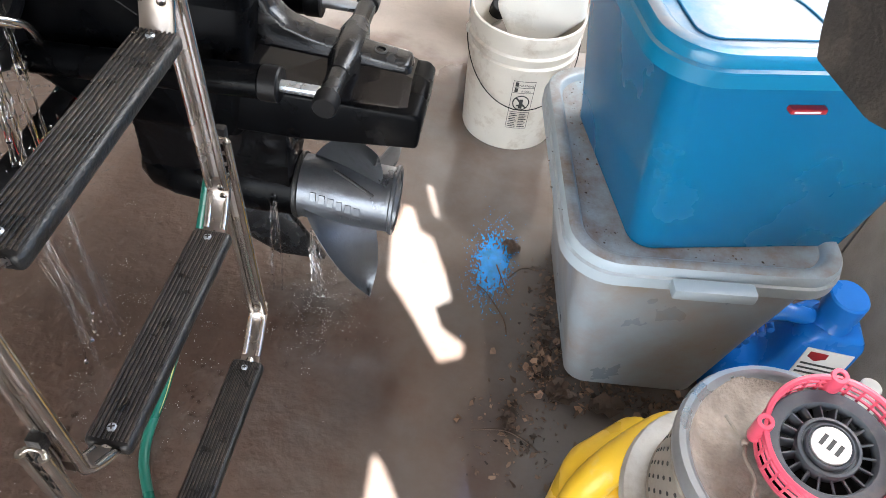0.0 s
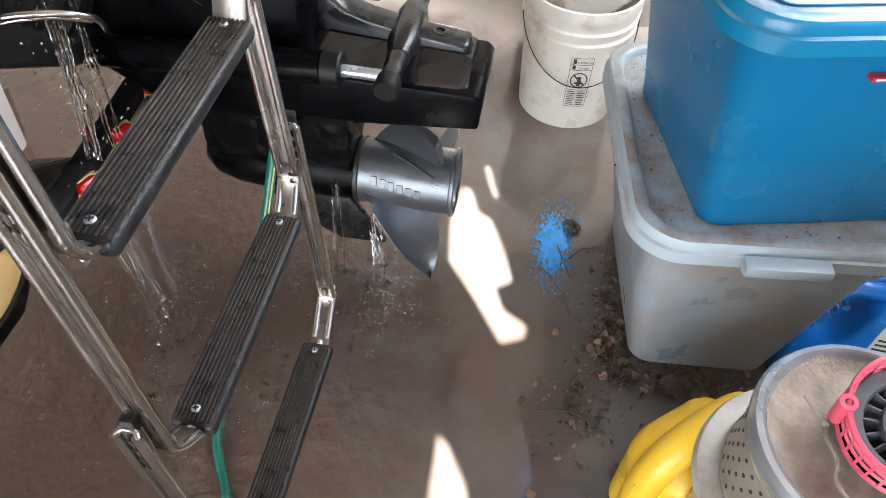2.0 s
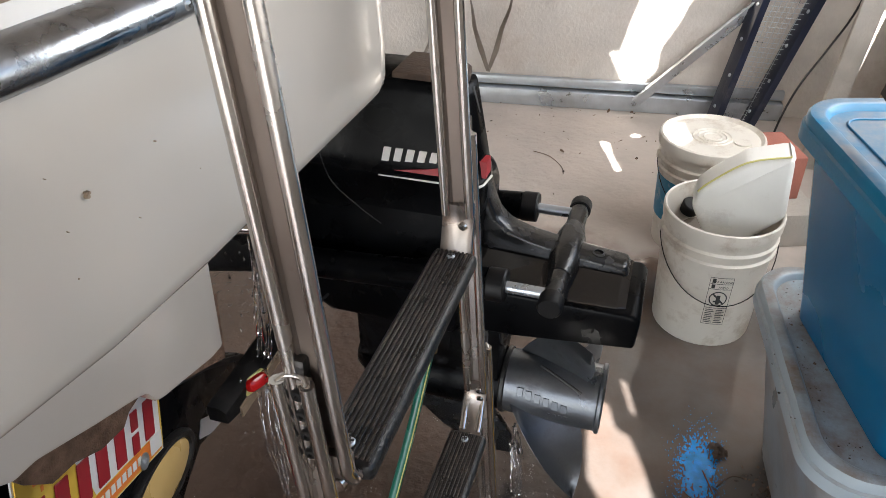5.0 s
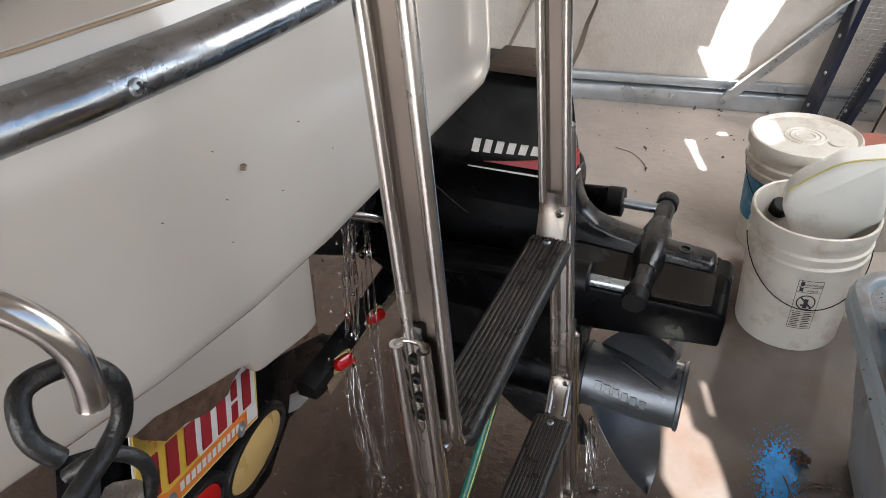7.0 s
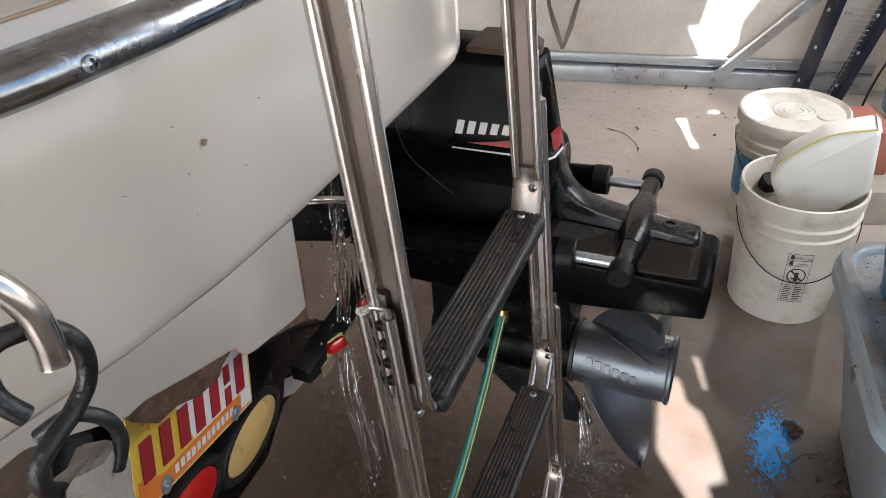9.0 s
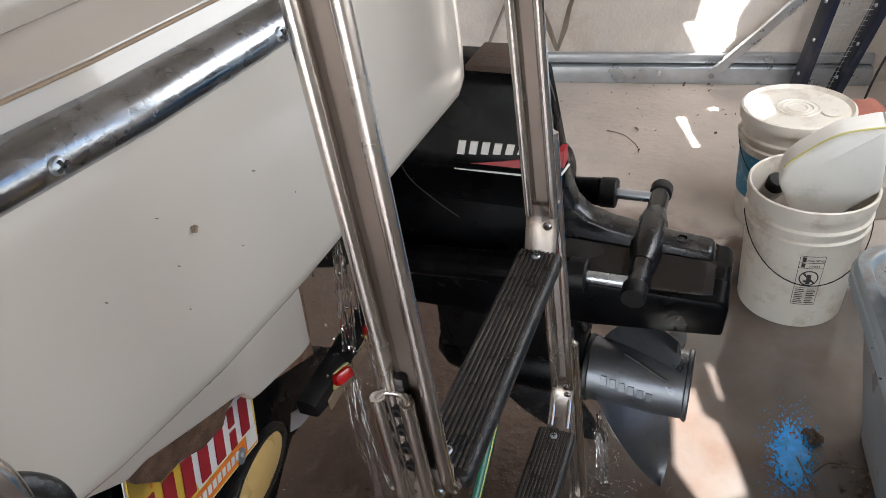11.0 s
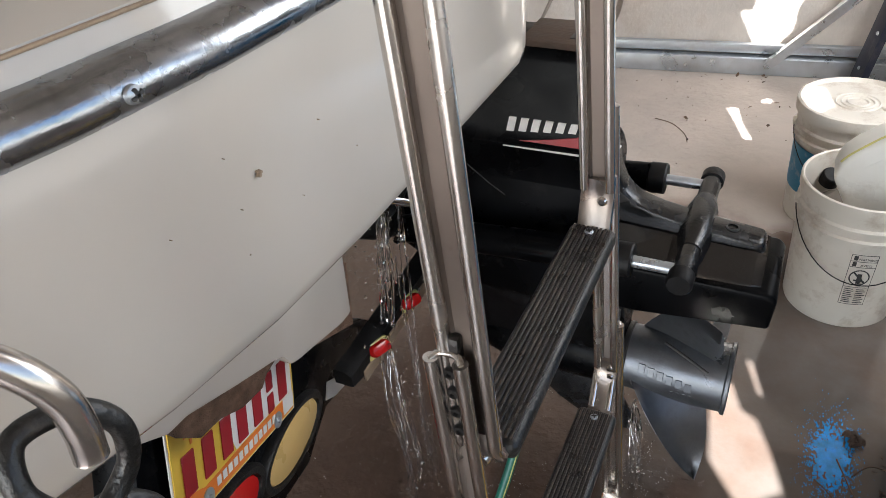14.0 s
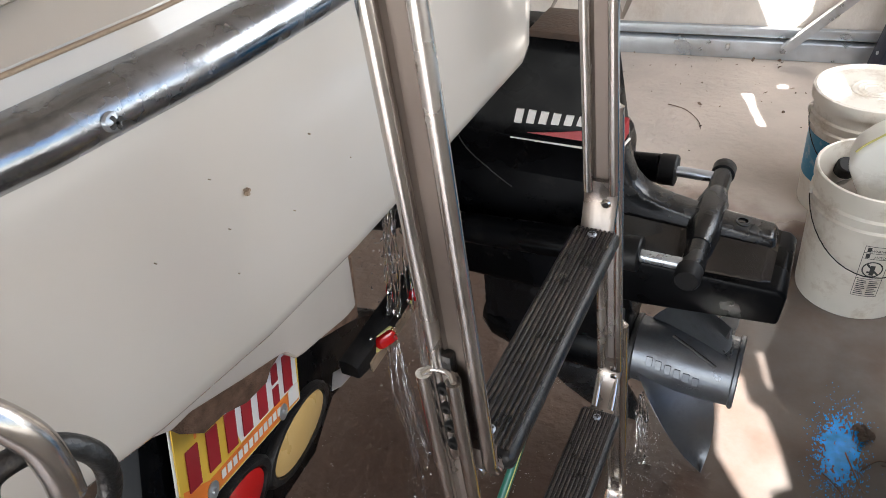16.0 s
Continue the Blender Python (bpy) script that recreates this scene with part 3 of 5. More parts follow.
# ---- boarding ladder: three telescoping sections, each a U of channel rail with a ribbed tread ----
def ladder():
    l = thing("boarding_ladder", (-0.305, 0.6, 0.0), "telescoping stainless boarding ladder with black ribbed treads", "ladder")
    l.matrix_basis = Matrix()

    def lean(z):
        return -0.309 + 0.055 * (1.06 - z)

    def channel(y, z0, z1, w, web, o):
        """Rolled channel: a recessed web, its brown a reflection put into the colour, between two round bright beads.
        """
        bm = loft(B(), [[(lean(z) + o + q, y + r, z) for q, r in ((-w + 0.004, -0.002), (-w + 0.008, -0.001), (-w + 0.0105, 0.0015), (w - 0.0105, 0.0015), (w - 0.008, -0.001), (w - 0.004, -0.002), (w - 0.004, 0.003), (w - 0.005, 0.004), (-w + 0.005, 0.004), (-w + 0.004, 0.003))] for z in (z0, z1)])
        rail = part("rail", bm, web, l, "rolled stainless channel rail")
        for s in (-1, 1):
            top = (lean(z1) + o + s * (w - 0.0046), y - 0.0025, z1)
            bot = (lean(z0) + o + s * (w - 0.0046), y - 0.0025, z0)
            part("bead", tube(B(), [bot, top], 0.0046, 14), "steel", rail, "bright rounded rail edge")

    for i, (zr, ztop, half, near, far_y) in enumerate(((0.955, 2.0, 0.0158, 0.457, 0.753), (0.712, 1.06, 0.0135, 0.450, 0.778), (0.460, 0.79, 0.0135, 0.435, 0.803))):
        tx = -0.307 + 0.0145 * i
        for yy, s in ((near, 1), (far_y, -1)):
            o = (0.007, -0.001, -0.009)[i] if s > 0 else -0.002
            reach = (0.49 - near) if s > 0 else (far_y - 0.738)
            # top section gets the web with the painted reflection, lower ones the pale steel
            channel(yy, zr + 0.034, ztop, half, "webpale" if i else "web", o)
            x0 = lean(zr + 0.04) + o
            foot = smooth_path([(x0, yy, zr + 0.045), (x0, yy, zr + 0.03), (x0, yy + s * reach * 0.25, zr + 0.014), (tx, yy + s * reach * 0.7, zr - 0.002), (tx, yy + s * reach, zr - 0.012)], 4)
            rings = []
            for p in foot:
                w, h = half - 0.001, 0.0042
                rings.append([p + Vector((dx, dy, 0)) for dx, dy in ((-w, -h + 0.002), (-w + 0.004, -h), (w - 0.004, -h), (w, -h + 0.002), (w, h - 0.002), (w - 0.003, h), (-w + 0.003, h), (-w, h - 0.002))])
            ft = part("rail_foot", loft(B(), rings), "footsteel", l, "bent flat end of the rail")
            for q in (-1, 1):
                part("bead", tube(B(), [p + Vector((q * (half - 0.0046), -0.0025 * s, 0.002)) for p in foot[:-3]], 0.0043, 12), "steel", ft, "bright rounded rail edge")
            if i:
                x = lean(ztop) + o
                part("stop_block", box(B(), (x - 0.006, yy + 0.002, ztop - 0.006), (x + 0.006, yy + 0.012, ztop + 0.012), 0.002), "rubber", l, "black plastic slide block")
                part("stop_plate", tube(B(), smooth_path([(x - half + 0.004, yy - 0.003, ztop - 0.001), (x - 0.005, yy + 0.0015, ztop + 0.001), (x + 0.005, yy + 0.0015, ztop + 0.001), (x + half - 0.004, yy - 0.003, ztop - 0.001)], 4), 0.0022, 10), "steel", l, "curved stop plate")
                for k in range(4):
                    z = ztop - 0.012 - k * 0.0155
                    part("rivet", lathe(B(), [(0.0011, 0.0012), (0.0016, 0.0026), (0.0032, 0.0024), (0.0043, 0.001), (0.0043, -0.001)], 16, pose(lean(z) + o, yy + 0.0008, z, 90, 0, 0), True), "dull", l, "dark button rivet")
        y0, y1 = 0.484, 0.745
        tread = part("tread", box(B(), (tx - 0.0215, y0, zr - 0.017), (tx + 0.0215, y1, zr), 0.006, seg=3), "rubber", l, "black ribbed plastic tread")
        for k in range(9):
            cx = tx - 0.0162 + k * 0.00405
            part("rib", box(B(), (cx - 0.0011, y0 + 0.005, zr - 0.001), (cx + 0.0011, y1 - 0.005, zr + 0.0015), 0.0004, seg=1), "ribs", tread)
        part("tread_tube", tube(B(), [(tx, y0 - 0.012, zr - 0.0095), (tx, y0 - 0.009, zr - 0.0095), (tx, y1 + 0.006, zr - 0.0095)], [0.006, 0.0072, 0.0072], 18), "steel", l, "stainless tube through the tread")
        for y in (0.5, 0.731):
            s = part("screw", lathe(B(), [(0.0001, 0.0022), (0.003, 0.002), (0.0042, 0.0008), (0.0042, -0.002)], 18, pose(tx - 0.001, y, zr + 0.0008)), "zinc", tread)
            bm = B()
            for q in (20, 110):
                box(bm, (-0.0006, -0.0028, 0), (0.0006, 0.0028, 0.0027), 0, pose(tx - 0.001, y, zr + 0.0008, 0, 0, q))
            part("cross_slot", bm, "ink", s)
        for k in range(2 if i else 1):
            z = zr + 0.024 + 0.013 * k
            part("rail_screw", lathe(B(), [(0.0001, 0.003), (0.003, 0.0028), (0.0046, 0.001), (0.0046, -0.002)], 18, pose(lean(z) + 0.003, far_y - 0.0035 - 0.001, z, 90, 0, 0)), "steel", l)
    part("mount_bracket", box(B(), (-0.45, 0.42, 1.97), (-0.33, 0.79, 2.0), 0.006), "steel", l)
    return l


ladder()


# ---- stern drive ----
CY = 1.28


def drive():
    d = thing("stern_drive", (-0.5, CY, 0), "black stern drive with steel propeller lowered behind the boat", "boat engine")
    d.matrix_basis = Matrix()
    def side(z):
        return CY - 0.09 + max(0, z - 0.77) * 0.22

    def ring(z, x1, h):
        return [(-0.80, CY - h, z), (x1 - 0.022, CY - h, z), (x1 - 0.012, CY - h + 0.003, z), (x1 - 0.005, CY - h + 0.012, z), (x1, CY - h + 0.05, z), (x1 - 0.012, CY, z), (x1 - 0.05, CY + h * 0.7, z), (x1 - 0.1, CY + h, z), (-0.80, CY + h, z)]

    def decal(name, outline, material, label, out=0.0015):
        bm = B()
        f = [bm.verts.new((x, side(z) - out, z)) for x, z in outline]
        k = [bm.verts.new((x, side(z) + 0.002, z)) for x, z in outline]
        bm.faces.new(f), bm.faces.new(k[::-1])
        for q in range(len(f)):
            bm.faces.new((f[q], f[(q + 1) % len(f)], k[(q + 1) % len(f)], k[q]))
        return part(name, bm, material, cap, label, smooth=False)
    cap = part("upper_cover", loft(B(), [ring(0.70, -0.404, 0.088), ring(0.758, -0.401, 0.091), ring(0.762, -0.396, 0.093), ring(0.77, -0.396, 0.093), ring(0.774, -0.399, 0.089), ring(0.80, -0.402, 0.083), ring(0.90, -0.427, 0.061), ring(0.915, -0.431, 0.057), ring(0.919, -0.436, 0.052)]), "black", d)
    top = part("cap_plate", prism(B(), [(-0.56, CY - 0.05), (-0.45, CY - 0.054), (-0.437, CY - 0.03), (-0.445, CY + 0.01), (-0.48, CY + 0.05), (-0.56, CY + 0.05)], "z", 0.916, 0.929, 0.003), "rust", cap, "brown stained top plate")
    part("slot", box(B(), (-0.485, CY - 0.032, 0.928), (-0.455, CY - 0.008, 0.9302), 0.001), "ink", top)
    part("hinge_lug", box(B(), (-0.60, CY - 0.062, 0.905), (-0.575, CY - 0.05, 0.926), 0.003), "dull", cap, "small black latch lug")
    part("vent_slot", box(B(), (-0.004, -0.012, -0.022), (0.002, 0.012, 0.022), 0.001, pose(-0.4285, CY - 0.02, 0.888, 0, -15, 8)), "ink", cap)
    # trim line with red swoosh and plain decal bars, on the side and round the aft end
    decal("white_line", [(-0.575, 0.765), (-0.418, 0.7645), (-0.418, 0.768), (-0.575, 0.767)], "paper", "thin white trim line", 0.0045)
    decal("red_stripe", [(-0.548, 0.776), (-0.424, 0.776), (-0.424, 0.806), (-0.455, 0.792), (-0.495, 0.784)], "inkred", "red decal swoosh", 0.0012)
    for k in range(7):
        x = -0.572 + k * 0.0205
        decal("white_mark", [(x + 0.001, 0.790 + k * 0.0016), (x + 0.0135, 0.790 + k * 0.0016), (x + 0.0175, 0.8125), (x + 0.005, 0.8125)], "paper", "plain white decal bar", 0.002)
    part("aft_line", tube(B(), [(-0.4175, CY - 0.0935, 0.766), (-0.405, CY - 0.09, 0.766), (-0.399, CY - 0.08, 0.766), (-0.3945, CY - 0.045, 0.766)], 0.0022, 8), "paper", cap, "thin white trim line")
    part("aft_stripe", prism(B(), [(CY - 0.074, 0.775), (CY - 0.044, 0.775), (CY - 0.046, 0.803), (CY - 0.072, 0.803)], "x", -0.4085, -0.3965), "inkred", cap, "red decal round the aft end")
    # shift shaft cover and cables low on the near side
    part("bellows", tube(B(), smooth_path([(-1.0, 1.14, 0.70), (-0.92, 1.15, 0.69), (-0.84, 1.16, 0.66), (-0.79, 1.18, 0.62)], 8), [0.045 + 0.006 * (k % 2) for k in range(25)], 20), "dull", d, "ribbed black rubber bellows")
    part("control_cable", tube(B(), smooth_path([(-0.66, 1.17, 0.93), (-0.67, 1.165, 0.84), (-0.655, 1.165, 0.76), (-0.61, 1.17, 0.71), (-0.57, 1.172, 0.68)], 8), 0.001, 8), "dull", d, "thin dark cable along the cover")
    # midsection
    part("drive_housing", prism(B(), [(-0.86, 0.76), (-0.42, 0.745), (-0.405, 0.70), (-0.41, 0.66), (-0.42, 0.55), (-0.44, 0.44), (-0.70, 0.44), (-0.86, 0.55)], "y", CY - 0.088, CY + 0.088, 0.02, 3), "black", d)
    part("gimbal_ring", prism(B(), [(-1.13, 0.82), (-0.80, 0.85), (-0.78, 0.55), (-1.13, 0.48)], "y", CY - 0.15, CY + 0.15, 0.03, 3), "dull", d, "black gimbal housing on the transom")
    # aft arm
    part("aft_arm", prism(B(), [(-0.45, 0.77), (-0.412, 0.765), (-0.402, 0.705), (-0.388, 0.672), (-0.365, 0.652), (-0.33, 0.640), (-0.27, 0.628), (-0.158, 0.613), (-0.152, 0.585), (-0.42, 0.585)], "y", CY - 0.026, CY + 0.026, 0.009, 3), "worn", d, "worn grey casting arm")
    part("side_panel", loft(B(), [[(x, CY - w, zb), (x, CY - w + 0.004, zb + 0.006), (x, CY - 0.03, zt), (x, CY + 0.03, zt), (x, CY + w - 0.004, zb + 0.006), (x, CY + w, zb)] for x, w, zb, zt in ((-0.42, 0.08, 0.56, 0.612), (-0.30, 0.08, 0.56, 0.606), (-0.165, 0.074, 0.557, 0.600), (-0.15, 0.07, 0.556, 0.594))]), "gloss", d, "glossy black side panel", smooth=False)
    part("arm_hole", lathe(B(), [(0.008, 0.001), (0.011, 0.001), (0.011, -0.003)], 18, pose(-0.21, CY - 0.002, 0.6215)), "ink", d)
    # splash plate block
    part("lower_block", prism(B(), [(-0.66, 0.565), (-0.135, 0.56), (-0.122, 0.548), (-0.126, 0.488), (-0.34, 0.466), (-0.64, 0.46)], "y", CY - 0.085, CY + 0.085, 0.007, 3), "black", d)
    # gearcase
    part("strut", prism(B(), [(-0.67, 0.46), (-0.375, 0.46), (-0.365, 0.29), (-0.66, 0.29)], "y", CY - 0.045, CY + 0.045, 0.015, 3), "black", d)
    bm = B()
    rows = []
    for i in range(15):
        z = 0.315 + 0.0105 * i
        ring = []
        for q in range(33):
            x = -0.66 + 0.29 * q / 32
            n = noise.noise(Vector((x * 60, z * 45, 1.5))) + 0.6 * noise.noise(Vector((x * 80 + z * 60, z * 50, 7)))
            ring.append((x, CY - 0.05 - 0.0045 * abs(n), z))
        for q in range(5):
            ring.append((-0.366 + 0.006 * math.sin(9 * z * q), CY - 0.04 + 0.02 * q, z))
        ring += [(-0.37, CY + 0.047, z), (-0.66, CY + 0.047, z)]
        rows.append(ring)
    part("wet_skin", loft(bm, rows), "wetblack", d, "wet wrinkled glossy black skin on the leg")
    prof = [(0.001, -0.69), (0.03, -0.68), (0.05, -0.655), (0.062, -0.61), (0.067, -0.55), (0.067, -0.42), (0.063, -0.365), (0.05, -0.36)]
    ax = Matrix.Translation((0, CY, 0.278)) @ pose(0, 0, 0, 0, 90, 0)
    part("gearcase", lathe(B(), prof, 36, ax, True), "black", d)
    part("skeg", prism(B(), [(-0.63, 0.235), (-0.42, 0.235), (-0.37, 0.16), (-0.315, 0.065), (-0.42, 0.06), (-0.5, 0.11)], "y", CY - 0.008, CY + 0.008, 0.004), "worn", d, "worn grey skeg")
    # propeller
    prop = part("propeller_hub", lathe(B(), [(0.05, -0.362), (0.064, -0.36), (0.0665, -0.30), (0.067, -0.22), (0.066, -0.172), (0.061, -0.168), (0.058, -0.175), (0.05, -0.24), (0.02, -0.245), (0.018, -0.2), (0.0005, -0.198)], 40, ax, False), "prop", d, "brushed steel propeller hub")
    for k in range(3):
        a0 = radians(236) + k * 2 * math.pi / 3
        front = []
        for j in range(13):
            f = j / 12
            r = 0.058 + 0.152 * f
            lead, trail = -0.342 + 0.150 * f ** 1.25, -0.188 - 0.012 * (1 - f) + 0.010 * math.sin(math.pi * f) - 0.004 * f
            row = []
            for i in range(9):
                x = lead + (trail - lead) * i / 8
                ang = a0 + 6.3 * (x + 0.19) * (1 - 0.25 * f) + 0.10 * math.sin(math.pi * i / 8) * f
                row.append((x, CY + r * math.cos(ang), 0.278 + r * math.sin(ang)))
            front.append(row)
        bm = B()
        top = [[bm.verts.new(p) for p in row] for row in front]
        low = [[bm.verts.new((p[0] - 0.004 * (1 - abs(-1 + i / 4) ** 2 * 0.8), p[1], p[2])) for i, p in enumerate(row)] for row in front]
        for grid in (top, low):
            for a, b2 in zip(grid, grid[1:]):
                for i in range(8):
                    bm.faces.new((a[i], a[i + 1], b2[i + 1], b2[i]))
        loop_t = top[0] + [r[-1] for r in top[1:]] + top[-1][-2::-1] + [r[0] for r in top[-2:0:-1]]
        loop_l = low[0] + [r[-1] for r in low[1:]] + low[-1][-2::-1] + [r[0] for r in low[-2:0:-1]]
        n = len(loop_t)
        for i in range(n):
            bm.faces.new((loop_t[i], loop_t[(i + 1) % n], loop_l[(i + 1) % n], loop_l[i]))
        part("blade", bm, "prop", prop, "curved steel propeller blade")
    part("tail_flange", lathe(B(), [(0.064, -0.176), (0.0705, -0.172), (0.071, -0.166), (0.066, -0.164), (0.061, -0.166)], 40, ax), "prop", prop, "flared rim of the hub")
    part("front_seal", lathe(B(), [(0.0655, -0.366), (0.068, -0.364), (0.068, -0.357), (0.0655, -0.355)], 40, ax), "rubber", prop, "black ring ahead of the hub")
    part("water_groove", tube(B(), [(-0.29 + 0.085 * q, CY + 0.0672 * math.cos(radians(102 + 34 * q)), 0.278 + 0.0672 * math.sin(radians(102 + 34 * q))) for q in (0, 0.2, 0.4, 0.6, 0.8, 1)], 0.0028, 8), "ink", prop, "dark gap along a blade root")
    # raised marks round the hub, plain bars
    for k in range(6):
        y, z = CY + 0.0666 * math.cos(radians(154 + 3 * k)), 0.278 + 0.0666 * math.sin(radians(154 + 3 * k))
        part("raised_mark", box(B(), (-0.0060, -0.009, -0.001), (0.0060, 0.009, 0.0012), 0.0005, pose(-0.322 + k * 0.0175, y, z, 64 + 3 * k, 0, 0), 1), "prop", prop)
    for k in range(4):
        y, z = CY + 0.0666 * math.cos(radians(186)), 0.278 + 0.0666 * math.sin(radians(186))
        part("raised_mark", box(B(), (-0.0035, -0.0035, -0.001), (0.0035, 0.0035, 0.0008), 0.0004, pose(-0.262 + k * 0.011, y, z, 96, 0, 0), 1), "prop", prop)
    # cross pin and trim rams
    pin = part("cross_pin", tube(B(), [(-0.265, CY - 0.165, 0.612), (-0.265, CY + 0.165, 0.612)], 0.0175, 24), "worn", d)
    part("pin_boss", tube(B(), [(-0.265, CY - 0.08, 0.612), (-0.265, CY - 0.04, 0.612), (-0.265, CY + 0.04, 0.612), (-0.265, CY + 0.08, 0.612)], [0.019, 0.027, 0.027, 0.019], 24), "worn", pin)
    for s in (-1, 1):
        y = CY + s * 0.132
        part("pin_cap", tube(B(), [(-0.265, y + s * 0.012, 0.612), (-0.265, y + s * 0.036, 0.612), (-0.265, y + s * 0.04, 0.612)], [0.0205, 0.0205, 0.0175], 24), "dull", pin, "ribbed black pin cap")
        ram = part("trim_ram", tube(B(), [(-0.77, y, 0.585), (-0.75, y, 0.587), (-0.375, y, 0.612)], [0.022, 0.027, 0.027], 28), "black", d, "black trim cylinder")
        part("end_collar", tube(B(), [(-0.375, y, 0.612), (-0.372, y, 0.612), (-0.345, y, 0.613), (-0.343, y, 0.613)], [0.0265, 0.029, 0.029, 0.0265], 28), "dull", ram)
        part("ram_rod", tube(B(), [(-0.35, y, 0.612), (-0.265, y, 0.612)], 0.010, 18), "zinc", ram, "dull steel trim rod")
        part("ram_bolt", lathe(B(), [(0.0001, 0.012), (0.009, 0.011), (0.012, 0.004), (0.012, -0.01)], 18, pose(-0.755, y - 0.03, 0.587, 90, 0, 0)), "steel", ram)
    # hydraulic lines
    part("hydraulic_line", tube(B(), smooth_path([(-0.90, 1.04, 0.66), (-0.80, 1.0, 0.725), (-0.72, 1.02, 0.735), (-0.68, 1.06, 0.71), (-0.70, 1.11, 0.65)], 6), 0.0055, 10), "steel", d, "bent steel hydraulic line")
    part("hydraulic_line", tube(B(), smooth_path([(-0.92, 1.05, 0.64), (-0.82, 1.01, 0.705), (-0.74, 1.03, 0.72), (-0.70, 1.08, 0.69)], 6), 0.0045, 10), "steel", d, "bent steel hydraulic line")
    return d


drive()


# ---- trailer light bar ----
def light_bar():
    t = thing("trailer_light_bar", (-0.76, 0.7, 0.5), "black trailer rear beam with tail lights and a number plate", "trailer")
    t.matrix_basis = Matrix()
    # plate axes: along the beam, up the face, out of the face
    fr = Matrix(((-0.2067, -0.1337, 0.9692, -0.721), (0.8637, 0.4404, 0.245, 0.525), (-0.4596, 0.8878, 0.0245, 0.707), (0, 0, 0, 1)))
    beam = prism(B(), [(-0.04, 0.02), (0.353, 0.006), (0.54, -0.005), (0.70, -0.03), (0.775, -0.055), (0.77, -0.09), (0.70, -0.118), (0.60, -0.14), (0.505, -0.146), (0.46, -0.18), (0.42, -0.215), (0.2, -0.25), (-0.04, -0.25)], "z", -0.07, -0.012, 0.006)
    bmesh.ops.transform(beam, matrix=fr, verts=beam.verts)
    part("beam", beam, "black", t)
    lip = prism(B(), [(0.34, 0.004), (0.54, -0.008), (0.70, -0.034), (0.765, -0.058), (0.757, -0.066), (0.69, -0.043), (0.53, -0.018), (0.34, -0.006)], "z", -0.013, -0.006, 0.002)
    bmesh.ops.transform(lip, matrix=fr, verts=lip.verts)
    part("beam_lip", lip, "dull", t, "folded lip along the beam")
    # the plate hangs a little askew on its bracket
    pm = fr @ Matrix.Rotation(radians(6), 4, "Z")
    pl = part("number_plate", prism_at([(0.0, 0.045), (0.006, 0.05), (0.318, 0.05), (0.324, 0.044), (0.324, -0.108), (0.318, -0.114), (0.006, -0.114), (0.0, -0.108)], pm, 0.0, 0.002), "plate", t, "yellow and white number plate with plain red bars")
    part("plate_rim", prism_at([(-0.003, 0.052), (0.327, 0.052), (0.327, -0.117), (-0.003, -0.117)], pm, -0.002, 0.0), "paper", pl)
    part("plate_fade", prism_at([(0.006, -0.07), (0.06, -0.088), (0.14, -0.085), (0.318, -0.084), (0.318, -0.111), (0.006, -0.111)], pm, 0.002, 0.0026), "plateorange", pl, "orange lower band")
    part("plate_pale", prism_at([(0.09, 0.047), (0.318, 0.047), (0.318, -0.082), (0.14, -0.083), (0.125, -0.05), (0.105, -0.02)], pm, 0.002, 0.0024), "paper", pl, "pale middle of the plate")
    part("emblem", lathe(B(), [(0.0001, 0.0006), (0.006, 0.0006), (0.006, 0.0)], 18, pm @ pose(0.042, -0.004, 0.002)), "plateorange", pl, "round orange emblem")
    for k in range(4):
        part("emblem_ray", box(B(), (0.008, -0.0022, 0.002), (0.0145, 0.0022, 0.0027), 0, pm @ pose(0.042, -0.004, 0, 0, 0, 90 * k)), "plateorange", pl)
    for x in (0.03, 0.074, 0.118, 0.160, 0.205):
        part("red_bar", box(B(), (x - 0.013, -0.079, 0.0028), (x + 0.013, -0.024, 0.0038), 0.001, pm, 1), "inkred", pl)
    for lo, hi in (((0.236, -0.048), (0.255, -0.02)), ((0.236, -0.082), (0.255, -0.054)), ((0.272, -0.079), (0.30, -0.02))):
        part("red_bar", box(B(), (*lo, 0.0028), (*hi, 0.0038), 0.001, pm, 1), "inkred", pl)
    for k in range(12):
        part("small_bar", box(B(), (0.085 + k * 0.0145, -0.103, 0.0028), (0.095 + k * 0.0145, -0.091, 0.0034), 0, pm), "paper", pl)
    for x, y in ((0.062, -0.104), (0.262, -0.104)):
        part("plate_bolt", lathe(B(), [(0.0001, 0.005), (0.004, 0.005), (0.0045, 0.002), (0.0125, 0.0015), (0.0125, 0.0)], 20, pm @ pose(x, y, 0.003)), "zinc", pl, "bolt with a broad steel washer")
    part("month_tag", prism_at([(0.283, -0.082), (0.318, -0.082), (0.318, -0.108), (0.283, -0.108)], pm, 0.0028, 0.0034), "paper", pl, "pale registration sticker")

    def oval(name, cx, cy, lens, lab):
        ca, sa = math.cos(radians(15)), math.sin(radians(15))

        def ring(k, z):
            return [fr @ Vector((cx + k * (0.106 * ca * math.cos(q) - 0.044 * sa * math.sin(q)), cy + k * (0.106 * sa * math.cos(q) + 0.044 * ca * math.sin(q)), z)) for q in (2 * math.pi * n / 36 for n in range(36))]
        gro = part(name, loft(B(), [ring(1.14, -0.013), ring(1.14, -0.004), ring(1.08, 0.002), ring(0.95, 0.002), ring(0.92, -0.004)]), "rubber", t, "oval tail light in a black rubber grommet")
